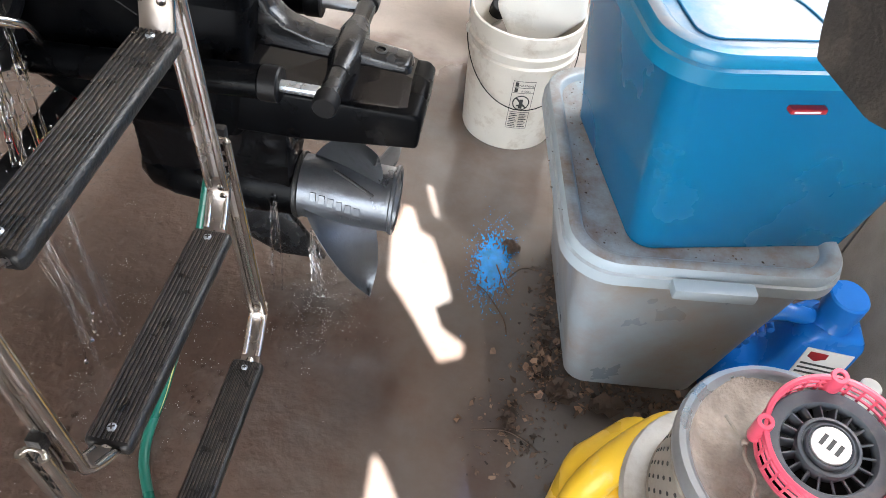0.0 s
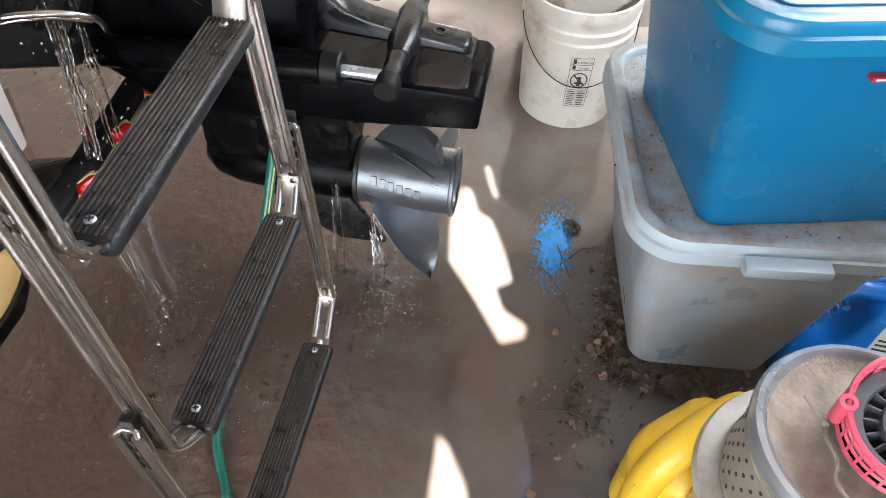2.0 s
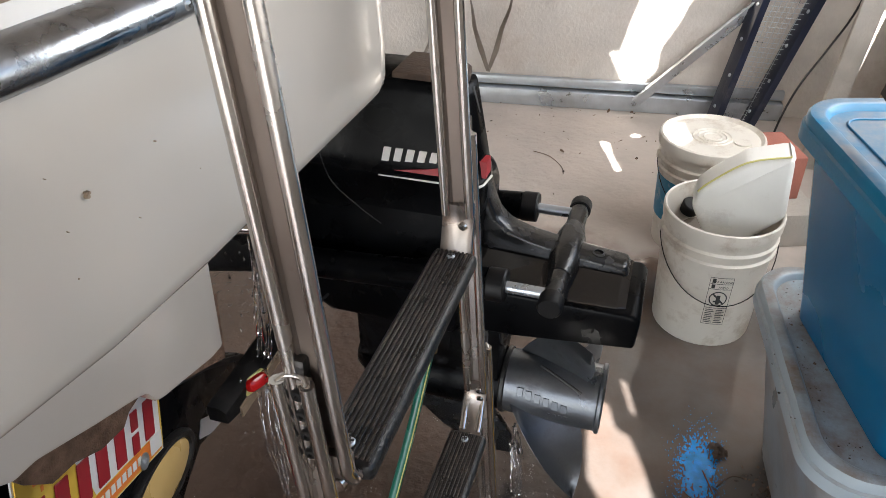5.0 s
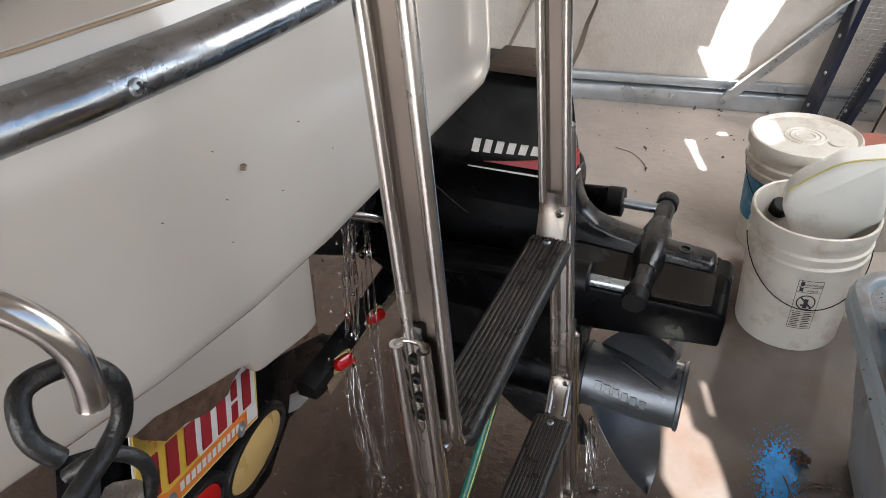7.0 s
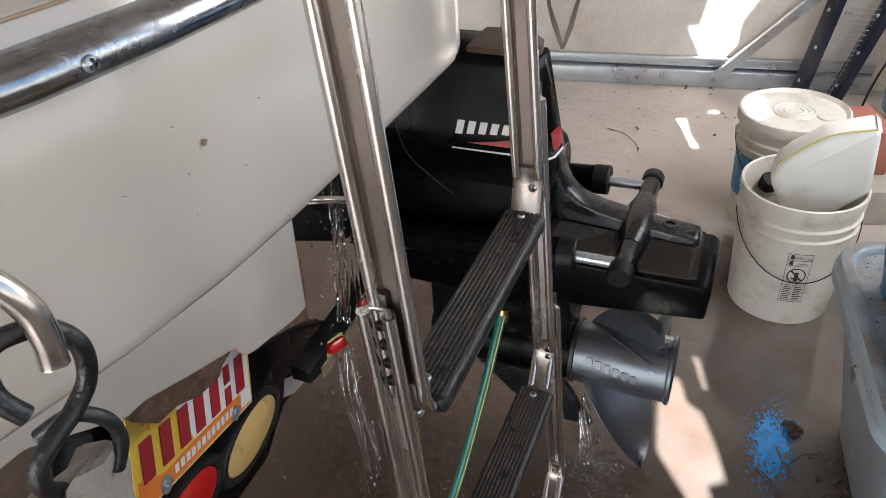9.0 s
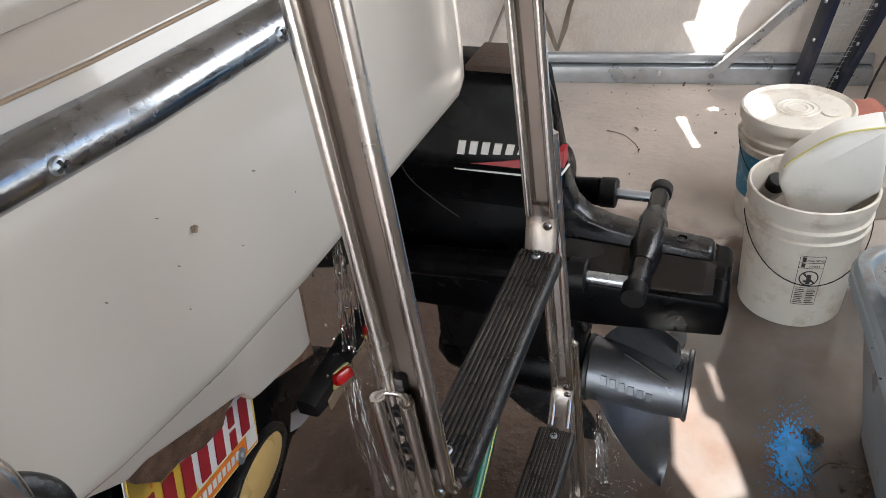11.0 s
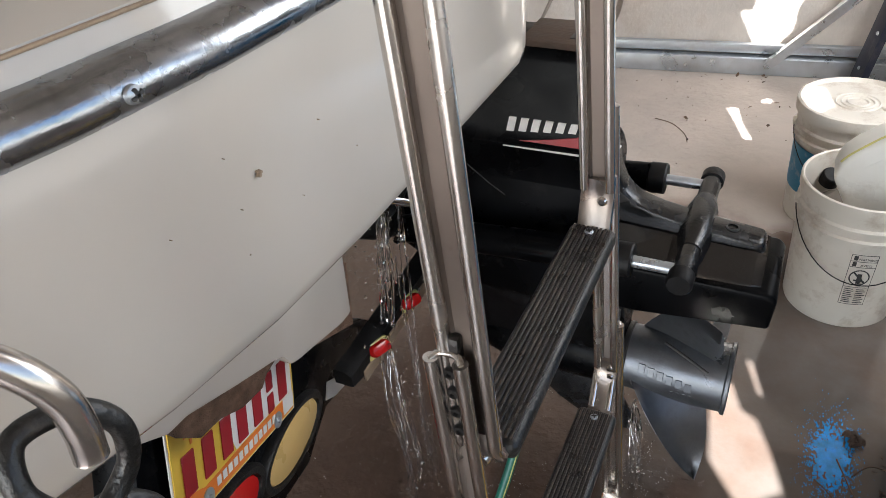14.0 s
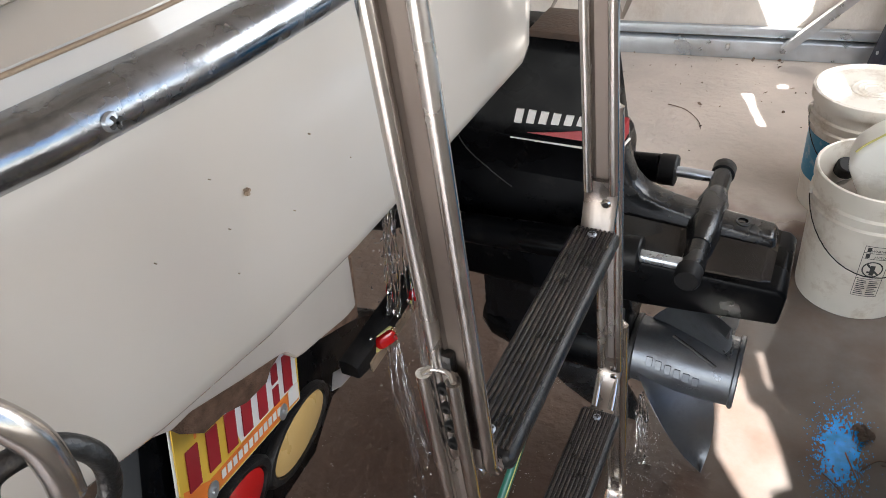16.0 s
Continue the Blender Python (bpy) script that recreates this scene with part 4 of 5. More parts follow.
        part("lens", loft(B(), [ring(0.94, -0.006), ring(0.90, -0.001), ring(0.6, 0.003), ring(0.1, 0.004)]), lens, gro, lab)
    oval("tail_light", 0.338, -0.137, "amber", "faded amber lens")
    oval("tail_light", 0.118, -0.168, "redlens", "red lens")
    part("sticker", prism_at([(0.496, -0.131), (0.545, -0.139), (0.595, -0.136), (0.606, -0.105), (0.56, -0.107), (0.504, -0.099)], fr, -0.012, -0.0105), "paper", t, "torn white sticker")
    # side board with a tan edge and three marker lights
    rail = part("side_board", loft(B(), [[(-0.757, y, z - w), (-0.752, y, z - w * 0.8), (-0.754, y, z + 0.012), (-0.768, y, z + 0.02), (-0.79, y, z + 0.02), (-0.79, y, z - w)] for y, z, w in ((0.90, 0.425, 0.012), (0.95, 0.427, 0.028), (1.10, 0.437, 0.032), (1.30, 0.452, 0.032))]), "dull", t, "wet dark side board")
    part("tan_edge", loft(B(), [[(-0.7515, y, z - 0.03), (-0.748, y, z - 0.028), (-0.749, y, z - 0.008), (-0.753, y, z - 0.007)] for y, z in ((0.935, 0.425), (1.10, 0.437), (1.295, 0.452))]), "wood", rail, "tan wooden edge")
    for y, z in ((0.985, 0.432), (1.112, 0.440), (1.24, 0.449)):
        face = Matrix.Translation((-0.749, y, z)) @ Vector((0.8, -0.3, 0.5)).to_track_quat("Z", "X").to_matrix().to_4x4()
        m = part("marker_light", box(B(), (-0.014, -0.026, -0.010), (0.014, 0.026, 0.002), 0.004, face), "hoseline", t, "small marker light")
        part("lens", loft(B(), [rrect(0, 0, 0.022 * k, 0.042 * k, 0.009 * k, zz, 4) for k, zz in ((1, 0.002), (1, 0.010), (0.85, 0.015), (0.4, 0.0175))]), "redlens", m, "red domed lens").matrix_basis = face
    part("wire_loop", tube(B(), smooth_path([(-0.735, 1.20, 0.455), (-0.715, 1.17, 0.475), (-0.70, 1.19, 0.485), (-0.70, 1.24, 0.48), (-0.72, 1.29, 0.465)], 8), 0.003, 8), "rubber", t, "loose black lamp wire")


def prism_at(outline, m, lo, hi):
    bm = prism(B(), outline, "z", lo, hi)
    bmesh.ops.transform(bm, matrix=m, verts=bm.verts)
    return bm


light_bar()


# ---- containers ----
def bucket(at, label, with_lid, turn=0):
    b = thing("bucket", at, label, "bucket", turn=turn)
    prof = [(0.0001, 0.004), (0.124, 0.004), (0.129, 0.0), (0.131, 0.006), (0.1405, 0.25), (0.141, 0.262), (0.1475, 0.264), (0.148, 0.27), (0.1425, 0.275), (0.1432, 0.292), (0.149, 0.294), (0.1492, 0.3), (0.144, 0.306),
            (0.1445, 0.33), (0.150, 0.333), (0.1512, 0.352), (0.1505, 0.362), (0.147, 0.365), (0.143, 0.362), (0.1415, 0.34), (0.1385, 0.26), (0.127, 0.02), (0.0001, 0.016)]
    body = part("body", lathe(B(), prof, 56), "white", b)
    bail = [(0.15 * math.cos(a) * 1.01, -0.15 * abs(math.sin(a)) * 1.03, 0.295 - 0.14 * abs(math.sin(a))) for a in (math.pi * k / 24 for k in range(25))]
    part("wire_handle", tube(B(), bail, 0.0014, 8), "dull", b, "thin grey wire handle")
    for s in (-1, 1):
        part("handle_boss", lathe(B(), [(0.014, -0.004), (0.014, 0.006), (0.008, 0.009), (0.0001, 0.009)], 20, pose(s * 0.146, 0, 0.295, 0, s * 90, 0)), "white", b)
    if with_lid:
        lid = part("lid", lathe(B(), [(0.151, 0.34), (0.156, 0.342), (0.157, 0.362), (0.155, 0.372), (0.149, 0.375), (0.145, 0.37), (0.14, 0.364), (0.06, 0.364), (0.057, 0.367), (0.054, 0.364), (0.045, 0.364), (0.042, 0.367), (0.039, 0.364),
                    (0.03, 0.364), (0.027, 0.367), (0.024, 0.364), (0.0001, 0.365)], 56), "white", b, "dusty white snap lid with moulded rings")
        part("spout_cap", lathe(B(), [(0.026, 0.364), (0.026, 0.369), (0.02, 0.37), (0.012, 0.369), (0.0001, 0.369)], 28, pose(0.085, -0.03, 0.0)), "white", lid)
        bm = B()
        loft(bm, [[((0.1425) * math.cos(a), (0.1425) * math.sin(a), z) if z > 0.15 else (0.1372 * math.cos(a), 0.1372 * math.sin(a), z) for a in (radians(150 + 7 * k) for k in range(14))] for z in (0.1, 0.245)], False, False)
        part("label", bm, "labelblue", b, "blue and white paper label")
    else:
        def on(a, z, out=0.0012):
            r = 0.131 + (z - 0.006) * 0.0095 / 0.244 + out
            return (r * math.cos(a), r * math.sin(a), z)

        def patch(bm, a0, a1, z0, z1, out):
            k = 6
            lo = [bm.verts.new(on(radians(a0 + (a1 - a0) * i / k), z0, out)) for i in range(k + 1)]
            hi = [bm.verts.new(on(radians(a0 + (a1 - a0) * i / k), z1, out)) for i in range(k + 1)]
            for i in range(k):
                bm.faces.new((lo[i], lo[i + 1], hi[i + 1], hi[i]))
        bm = B()
        for a0, a1, z0, z1 in ((258, 258.5, 0.08, 0.235), (281.5, 282, 0.08, 0.235), (258, 282, 0.08, 0.0815), (258, 282, 0.2335, 0.235), (258, 282, 0.214, 0.2155), (258, 282, 0.197, 0.1985), (258, 282, 0.135, 0.1365)):
            patch(bm, a0, a1, z0, z1, 0.0011)
        for k in range(8):
            patch(bm, 260, 269 - (k % 3), 0.086 + k * 0.006, 0.0885 + k * 0.006, 0.0011)
            patch(bm, 271, 280 - (k % 2) * 2, 0.086 + k * 0.006, 0.0885 + k * 0.006, 0.0011)
        patch(bm, 260.5, 264, 0.2175, 0.231, 0.0011), patch(bm, 260.5, 264, 0.2, 0.2125, 0.0011)
        patch(bm, 268, 272, 0.148, 0.178, 0.0011), patch(bm, 265.5, 274, 0.155, 0.16, 0.0011)
        n = 32
        for k in range(n):
            a, c = 2 * math.pi * k / n, 2 * math.pi * (k + 1) / n
            q = [on(radians(270 + 9.4 * r * math.cos(e)), 0.1665 + 0.024 * r * math.sin(e), 0.0012) for e, r in ((a, 1), (c, 1), (c, 0.86), (a, 0.86))]
            bm.faces.new([bm.verts.new(p) for p in q])
        for k in range(10):
            p0, p1 = -0.7 + 1.4 * k / 10, -0.7 + 1.4 * (k + 1) / 10
            q = [on(radians(270 + 9.4 * (p + e)), 0.1665 - 0.024 * (p - e), 0.0013) for p, e in ((p0, -0.07), (p1, -0.07), (p1, 0.07), (p0, 0.07))]
            bm.faces.new([bm.verts.new(p) for p in q])
        part("warning_print", bm, "ink", body, "black printed warning pictogram panel")
        for txt, z, size in (("WARNING", 0.2195, 0.0088), ("AVISO", 0.2022, 0.0088)):
            letters(txt, size, (0.0065, -0.1412, z), body)
    return b


def letters(txt, size, at, parent, material="ink", m=None):
    cu = bpy.data.curves.new("text", "FONT")
    cu.body, cu.size, cu.extrude, cu.align_x = txt, size, 0.0002, "CENTER"
    tmp = bpy.data.objects.new("text", cu)
    scene.collection.objects.link(tmp)
    me = bpy.data.meshes.new_from_object(tmp.evaluated_get(bpy.context.evaluated_depsgraph_get()))
    bpy.data.objects.remove(tmp)
    me.materials.append(M[material])
    ob = new("lettering", me)
    ob.matrix_basis = m or pose(*at, 90, 0, 0)
    ob.parent = parent
    return ob


open_bucket = bucket((0.047, 1.97, 0), "dirty white plastic bucket with a wire handle and warning print", False, turn=9)
lidded_bucket = bucket((0.012, 2.39, 0), "white plastic bucket with a dusty lid and blue label", True, turn=5)

# cut jug standing in the open bucket
jug = thing("cut_jug", (0.08, 1.96, 0.3), "milky white cut plastic jug standing in the bucket", "jug")
jug.matrix_basis = Matrix()
part("body", prism(B(), [(-0.037, 0.374), (-0.028, 0.42), (-0.002, 0.452), (0.072, 0.515), (0.165, 0.545), (0.176, 0.535), (0.19, 0.373), (0.11, 0.29), (0.03, 0.25)], "y", 1.925, 2.02, 0.016, 3), "clear", jug)
part("cut_edge", tube(B(), smooth_path([(-0.028, 1.926, 0.42), (-0.002, 1.926, 0.452), (0.072, 1.926, 0.515), (0.165, 1.926, 0.543)], 5), 0.0025, 8), "hoseline", jug, "yellowed cut rim")
bucket_junk = thing("dark_cap", (0.0, 2.02, 0.27), "dark round cap in the open bucket", "cap")
part("cap", lathe(B(), [(0.0001, 0.02), (0.022, 0.02), (0.026, 0.016), (0.026, -0.01)], 24, pose(-0.03, 0.05, 0.02, 20, 15, 0)), "dull", bucket_junk)
fill = thing("rags", (0.047, 1.97, 0.2), "crumpled pale rags filling the bucket", "rag")
bm = lathe(B(), [(0.0001, 0.06), (0.03, 0.07), (0.06, 0.055), (0.09, 0.065), (0.12, 0.05), (0.1355, 0.02)], 40)
for v in bm.verts:
    v.co.z += 0.02 * noise.noise(v.co * 25)
part("cloth", bm, "strap", fill)


def tote(name, at, turn, base, rim, height, body_mat, lid_mat, label, lid_label, sag=0.0, handle=True):
    t = thing(name, at, label, "storage tote", turn=turn)
    bw, bd = base
    rw, rd = rim
    rings = []
    for f in (0, 0.02, 0.1, 0.5, 0.8, 0.9):
        w, dd = bw + (rw - 0.05 - bw) * f, bd + (rd - 0.05 - bd) * f
        rings.append(rrect(0, 0, w - (0.02 if f == 0 else 0), dd - (0.02 if f == 0 else 0), 0.042, height * f, 8))
    bm = loft(B(), rings)
    for v in bm.verts:
        v.co += Vector((noise.noise(v.co * 6), noise.noise(v.co * 6 + Vector((9, 0, 0))), 0)) * 0.007
    body = part("body", bm, body_mat, t)
    h = height
    rings = []
    for ins, z in ((0.008, h - 0.046), (0.0, h - 0.045), (0.0, h - 0.022), (0.0045, h - 0.019), (0.0045, h - 0.006), (0.008, h - 0.001), (0.014, h), (0.026, h), (0.031, h - 0.003), (0.036, h - 0.013), (0.05, h - 0.015), (0.10, h - 0.0148), (0.19, h - 0.0146)):
        rings.append(rrect(0, 0, rw - 2 * ins, rd - 2 * ins, max(0.085 - ins * 0.6, 0.03), z, 8))
    bm = loft(B(), rings)
    for v in bm.verts:
        v.co.z -= sag * (0.5 + 0.5 * noise.noise(v.co * 3))
        v.co += Vector((noise.noise(v.co * 5), noise.noise(v.co * 5 + Vector((9, 0, 0))), 0)) * 0.005
    lid = part("lid", bm, lid_mat, t, lid_label)
    if handle:
        for s in (-1, 1):
            part("lid_handle", box(B(), (-0.07, s * (rd / 2 + 0.010) - 0.018, h - 0.038), (0.07, s * (rd / 2 + 0.010) + 0.012, h - 0.014), 0.006), "lidclean", lid)
    return t, lid, body


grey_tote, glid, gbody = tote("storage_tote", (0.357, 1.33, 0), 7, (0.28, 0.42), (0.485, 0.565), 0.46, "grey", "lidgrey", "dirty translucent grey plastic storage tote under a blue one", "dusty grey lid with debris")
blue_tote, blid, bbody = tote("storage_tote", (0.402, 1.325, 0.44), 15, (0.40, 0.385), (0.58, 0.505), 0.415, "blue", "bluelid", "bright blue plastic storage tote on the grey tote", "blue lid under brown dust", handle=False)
part("maker_tag", box(B(), (-0.084, -0.231, 0.315), (-0.03, -0.212, 0.3235), 0.002), "inkred", bbody, "red maker's tag with plain white bar")
part("tag_bar", box(B(), (-0.079, -0.2318, 0.3175), (-0.04, -0.230, 0.321), 0.001), "paper", bbody)
RW, RD = 0.58 - 0.13, 0.505 - 0.13
part("lid_ridge", tube(B(), [Vector(p) for p in rrect(0, 0, RW, RD, 0.03, 0.4015)] + [Vector(rrect(0, 0, RW, RD, 0.03, 0.4015)[0])], 0.0022, 8), "bluelid", blid)
part("lid_ridge", tube(B(), smooth_path([(-0.03, -0.19, 0.4015), (-0.04, -0.1, 0.4015), (-0.075, -0.03, 0.4015), (-0.09, 0.1, 0.4015), (-0.07, 0.18, 0.4015)], 8), 0.002, 8), "bluelid", blid)
part("lid_ridge", tube(B(), smooth_path([(0.10, -0.19, 0.4015), (0.06, -0.1, 0.4015), (0.03, 0.0, 0.4015), (0.03, 0.18, 0.4015)], 8), 0.002, 8), "bluelid", blid)


# ---- jugs, drum and starter ----
def yellow_jug():
    j = thing("yellow_jug", (0.312, 0.828, 0), "yellow plastic jug with a broad moulded handle on the floor", "jug", turn=40)
    rings = [rrect(0.0, 0, 0.2 * k, 0.15 * k, 0.05 * k, z, 6) for k, z in ((0.9, 0.0), (1, 0.008), (1, 0.17), (0.97, 0.2), (0.86, 0.22), (0.6, 0.232))]
    part("body", loft(B(), rings), "yellow", j)
    path = smooth_path([(-0.098, 0.0, 0.06), (-0.108, 0.0, 0.13), (-0.102, 0.0, 0.20), (-0.07, 0.0, 0.252), (-0.015, 0.0, 0.277), (0.05, 0.0, 0.28), (0.085, 0.0, 0.25), (0.09, 0.0, 0.21)], 7)
    part("handle", tube(B(), path, [0.024 + 0.006 * math.sin(math.pi * k / (len(path) - 1)) for k in range(len(path))], 18), "yellow", j, "thick rounded yellow handle")
    part("seam", tube(B(), [q + Vector((-0.001, 0, 0.0)) + Vector((-0.0265, 0, 0.012)) * (1 if q.z < 0.2 else 0.0) for q in path[:14]], 0.0012, 6), "yellow", j)
    part("label", box(B(), (-0.05, 0.0745, 0.04), (0.06, 0.0765, 0.16), 0.001), "paper", j, "white paper label")


def oil_jug():
    j = thing("oil_jug", (0, 0, 0), "blue plastic fluid jug beside the grey tote", "jug")
    j.matrix_basis = pose(0.645, 1.178, 0, 0, 0, -3) @ Matrix.Diagonal((0.9, 1, 1.07, 1))
    part("body", prism(B(), [(-0.125, 0.0), (0.125, 0.0), (0.135, 0.02), (0.135, 0.225), (0.12, 0.252), (0.02, 0.25), (-0.005, 0.225), (-0.02, 0.16), (-0.04, 0.11), (-0.125, 0.08), (-0.13, 0.02)], "y", -0.05, 0.05, 0.016, 3), "jugblue", j)
    part("handle", tube(B(), smooth_path([(-0.112, 0, 0.07), (-0.115, 0, 0.12), (-0.095, 0, 0.185), (-0.055, 0, 0.235), (0.0, 0, 0.243), (0.04, 0, 0.235)], 6), 0.017, 16), "jugblue", j, "moulded grip with finger notches")
    for k in range(5):
        part("finger_notch", tube(B(), [(-0.088 + k * 0.0105, -0.014, 0.135 + k * 0.016), (-0.088 + k * 0.0105, 0.014, 0.135 + k * 0.016)], 0.0075, 12), "jugblue", j)
    part("neck", lathe(B(), [(0.044, 0.245), (0.038, 0.256), (0.036, 0.278)], 32, pose(0.06, 0, 0)), "jugblue", j)
    part("cap", lathe(B(), [(0.036, 0.272), (0.0405, 0.274), (0.0405, 0.312), (0.037, 0.316), (0.0001, 0.316)], 36, pose(0.06, 0, 0)), "jugblue", j)
    lab = part("label", box(B(), (0.02, -0.0525, 0.10), (0.118, -0.0495, 0.215), 0.001), "paper", j, "pale printed label with red badge")
    part("badge", prism(B(), [(0.03, 0.207), (0.068, 0.207), (0.068, 0.193), (0.049, 0.183), (0.03, 0.193)], "y", -0.0535, -0.052), "inkred", lab)
    for k in range(5):
        part("print_bar", box(B(), (0.026, -0.0535, 0.17 - k * 0.013), (0.108 - 0.01 * (k % 2), -0.052, 0.1745 - k * 0.013)), "ink", lab)


oil_jug()
yellow_jug()


def drum():
    d = thing("perforated_drum", (0.412, 0.69, 0), "aged perforated metal drum with a pale rim", "drum")
    part("drum_wall", lathe(B(), [(0.0001, 0.0), (0.128, 0.0), (0.132, 0.01), (0.132, 0.49), (0.134, 0.505), (0.13, 0.515), (0.126, 0.51), (0.126, 0.02), (0.0001, 0.015)], 56), "drum", d)
    part("outer_ring", lathe(B(), [(0.132, 0.365), (0.160, 0.367), (0.166, 0.378), (0.162, 0.389), (0.156, 0.391), (0.132, 0.387)], 56), "ring", d, "pale plastic ring")
    part("rim", lathe(B(), [(0.124, 0.515), (0.133, 0.508), (0.139, 0.515), (0.140, 0.528), (0.136, 0.537), (0.129, 0.539), (0.122, 0.533), (0.119, 0.524)], 56), "zinc", d, "bright rolled steel rim")
    bm = lathe(B(), [(0.123, 0.532), (0.112, 0.521), (0.10, 0.516), (0.08, 0.514), (0.05, 0.52), (0.02, 0.53), (0.0001, 0.53)], 48)
    for v in bm.verts:
        v.co.z += 0.006 * noise.noise(v.co * 40)
    part("inner_pan", bm, "grime", d, "dirt-filled pan")
    for r in range(5):
        bm = B()
        for k in range(40):
            q = 2 * math.pi * (k + 0.5 * (r % 2)) / 40
            lathe(bm, [(0.0001, 0.0012), (0.003, 0.0012), (0.003, -0.001)], 8, pose(0.1315 * math.cos(q), 0.1315 * math.sin(q), 0.405 + r * 0.019) @ Matrix.Rotation(q, 4, "Z") @ pose(0, 0, 0, 0, 90, 0))
        tagged(part("hole_row", bm, "ink", d), kind="stuff")
    for z in (0.398, 0.497):
        part("seam", lathe(B(), [(0.132, z - 0.003), (0.1345, z), (0.132, z + 0.003)], 56), "drum", d)


drum()
rope = thing("frayed_cord", (0, 0, 0), "frayed grey cord lying over the drum pan", "cord")
rope.matrix_basis = Matrix()
cord = smooth_path([(0.335, 0.735, 0.543), (0.343, 0.715, 0.546), (0.352, 0.70, 0.545), (0.350, 0.68, 0.546), (0.358, 0.655, 0.546), (0.352, 0.63, 0.546), (0.365, 0.605, 0.546)], 8)
part("strand", tube(B(), cord, [0.0022 + 0.0005 * (k % 2) for k in range(len(cord))], 8), "strap", rope)
part("knot", lathe(B(), [(0.0005, -0.005), (0.005, -0.002), (0.0055, 0.001), (0.0005, 0.006)], 12, pose(0.352, 0.70, 0.546, 30, 20, 0)), "strap", rope)
bottle = thing("white_bottle", (0.765, 1.06, 0), "small white plastic bottle against the wall board", "bottle")
part("body", lathe(B(), [(0.0001, 0.0), (0.036, 0.0), (0.038, 0.005), (0.038, 0.15), (0.034, 0.175), (0.018, 0.195), (0.016, 0.205)], 32), "clear", bottle)
part("cap", lathe(B(), [(0.016, 0.200), (0.0195, 0.202), (0.0195, 0.228), (0.017, 0.231), (0.0001, 0.231)], 28), "paper", bottle, "round white screw cap")


def starter():
    s = thing("recoil_starter", (0.39, 0.69, 0.55), "pink-red recoil starter housing with grey fan wheel", "engine part")
    s.matrix_basis = Matrix.Translation((0.437, 0.694, 0.566)) @ Vector((-0.16, -0.2, 0.96)).to_track_quat("Z", "Y").to_matrix().to_4x4() @ Matrix.Diagonal((0.83, 0.83, 0.9, 1))
    part("housing", lathe(B(), [(0.088, -0.012), (0.093, -0.01), (0.093, -0.004), (0.0895, -0.002), (0.0885, -0.012)], 56), "red", s)
    part("rim", lathe(B(), [(0.088, 0.043), (0.094, 0.043), (0.096, 0.046), (0.0945, 0.050), (0.090, 0.051), (0.087, 0.048), (0.088, 0.043)], 56), "red", s)
    for z in (0.014, 0.029):
        part("lattice_ring", lathe(B(), [(0.0895, z), (0.0925, z), (0.0925, z + 0.004), (0.0895, z + 0.004), (0.0895, z)], 56), "red", s)
    for k in range(30):
        part("lattice_bar", box(B(), (0.0895, -0.0018, -0.006), (0.0925, 0.0018, 0.045), 0, pose(0, 0, 0, 0, 0, 12 * k)), "red", s)
    for k in range(4):
        q = radians(30 + 90 * k)
        at = pose(0.093 * math.cos(q), 0.093 * math.sin(q), 0)
        ear = part("ear", lathe(B(), [(0.009, -0.01), (0.0115, 0.0), (0.0125, 0.048), (0.0115, 0.053), (0.006, 0.053), (0.005, 0.05)], 20, at), "red", s, "red screw ear")
        part("screw_hole", lathe(B(), [(0.005, 0.0505), (0.0001, 0.0485)], 14, at), "ink", ear)
    part("grey_ring", lathe(B(), [(0.086, 0.004), (0.087, 0.012), (0.084, 0.0165), (0.066, 0.0165), (0.0635, 0.013), (0.062, 0.0)], 56), "fan", s, "flat grey fan ring")
    for k in range(18):
        part("blade", box(B(), (0.034, -0.0015, -0.004), (0.063, 0.0015, 0.0125), 0.0004, pose(0, 0, 0, 0, 0, 20 * k) @ pose(0, 0, 0, 20, 0, 14), 1), "fan", s)
    part("back_plate", lathe(B(), [(0.088, -0.011), (0.05, -0.008), (0.0001, -0.008)], 40), "dull", s)
    part("hub", lathe(B(), [(0.042, -0.006), (0.044, 0.014), (0.042, 0.020), (0.038, 0.021), (0.037, 0.017), (0.033, 0.016), (0.032, 0.024), (0.0295, 0.026), (0.028, 0.022), (0.0001, 0.022)], 44), "fan", s)
    disc = part("disc", lathe(B(), [(0.027, 0.022), (0.0262, 0.0265), (0.0001, 0.0268)], 36), "paper", s, "white centre disc")
    for x in (-0.012, 0.0, 0.012):
        part("mark", box(B(), (x - 0.0028, -0.009, 0.0266), (x + 0.0028, 0.009, 0.0274), 0), "ink", disc)


starter()


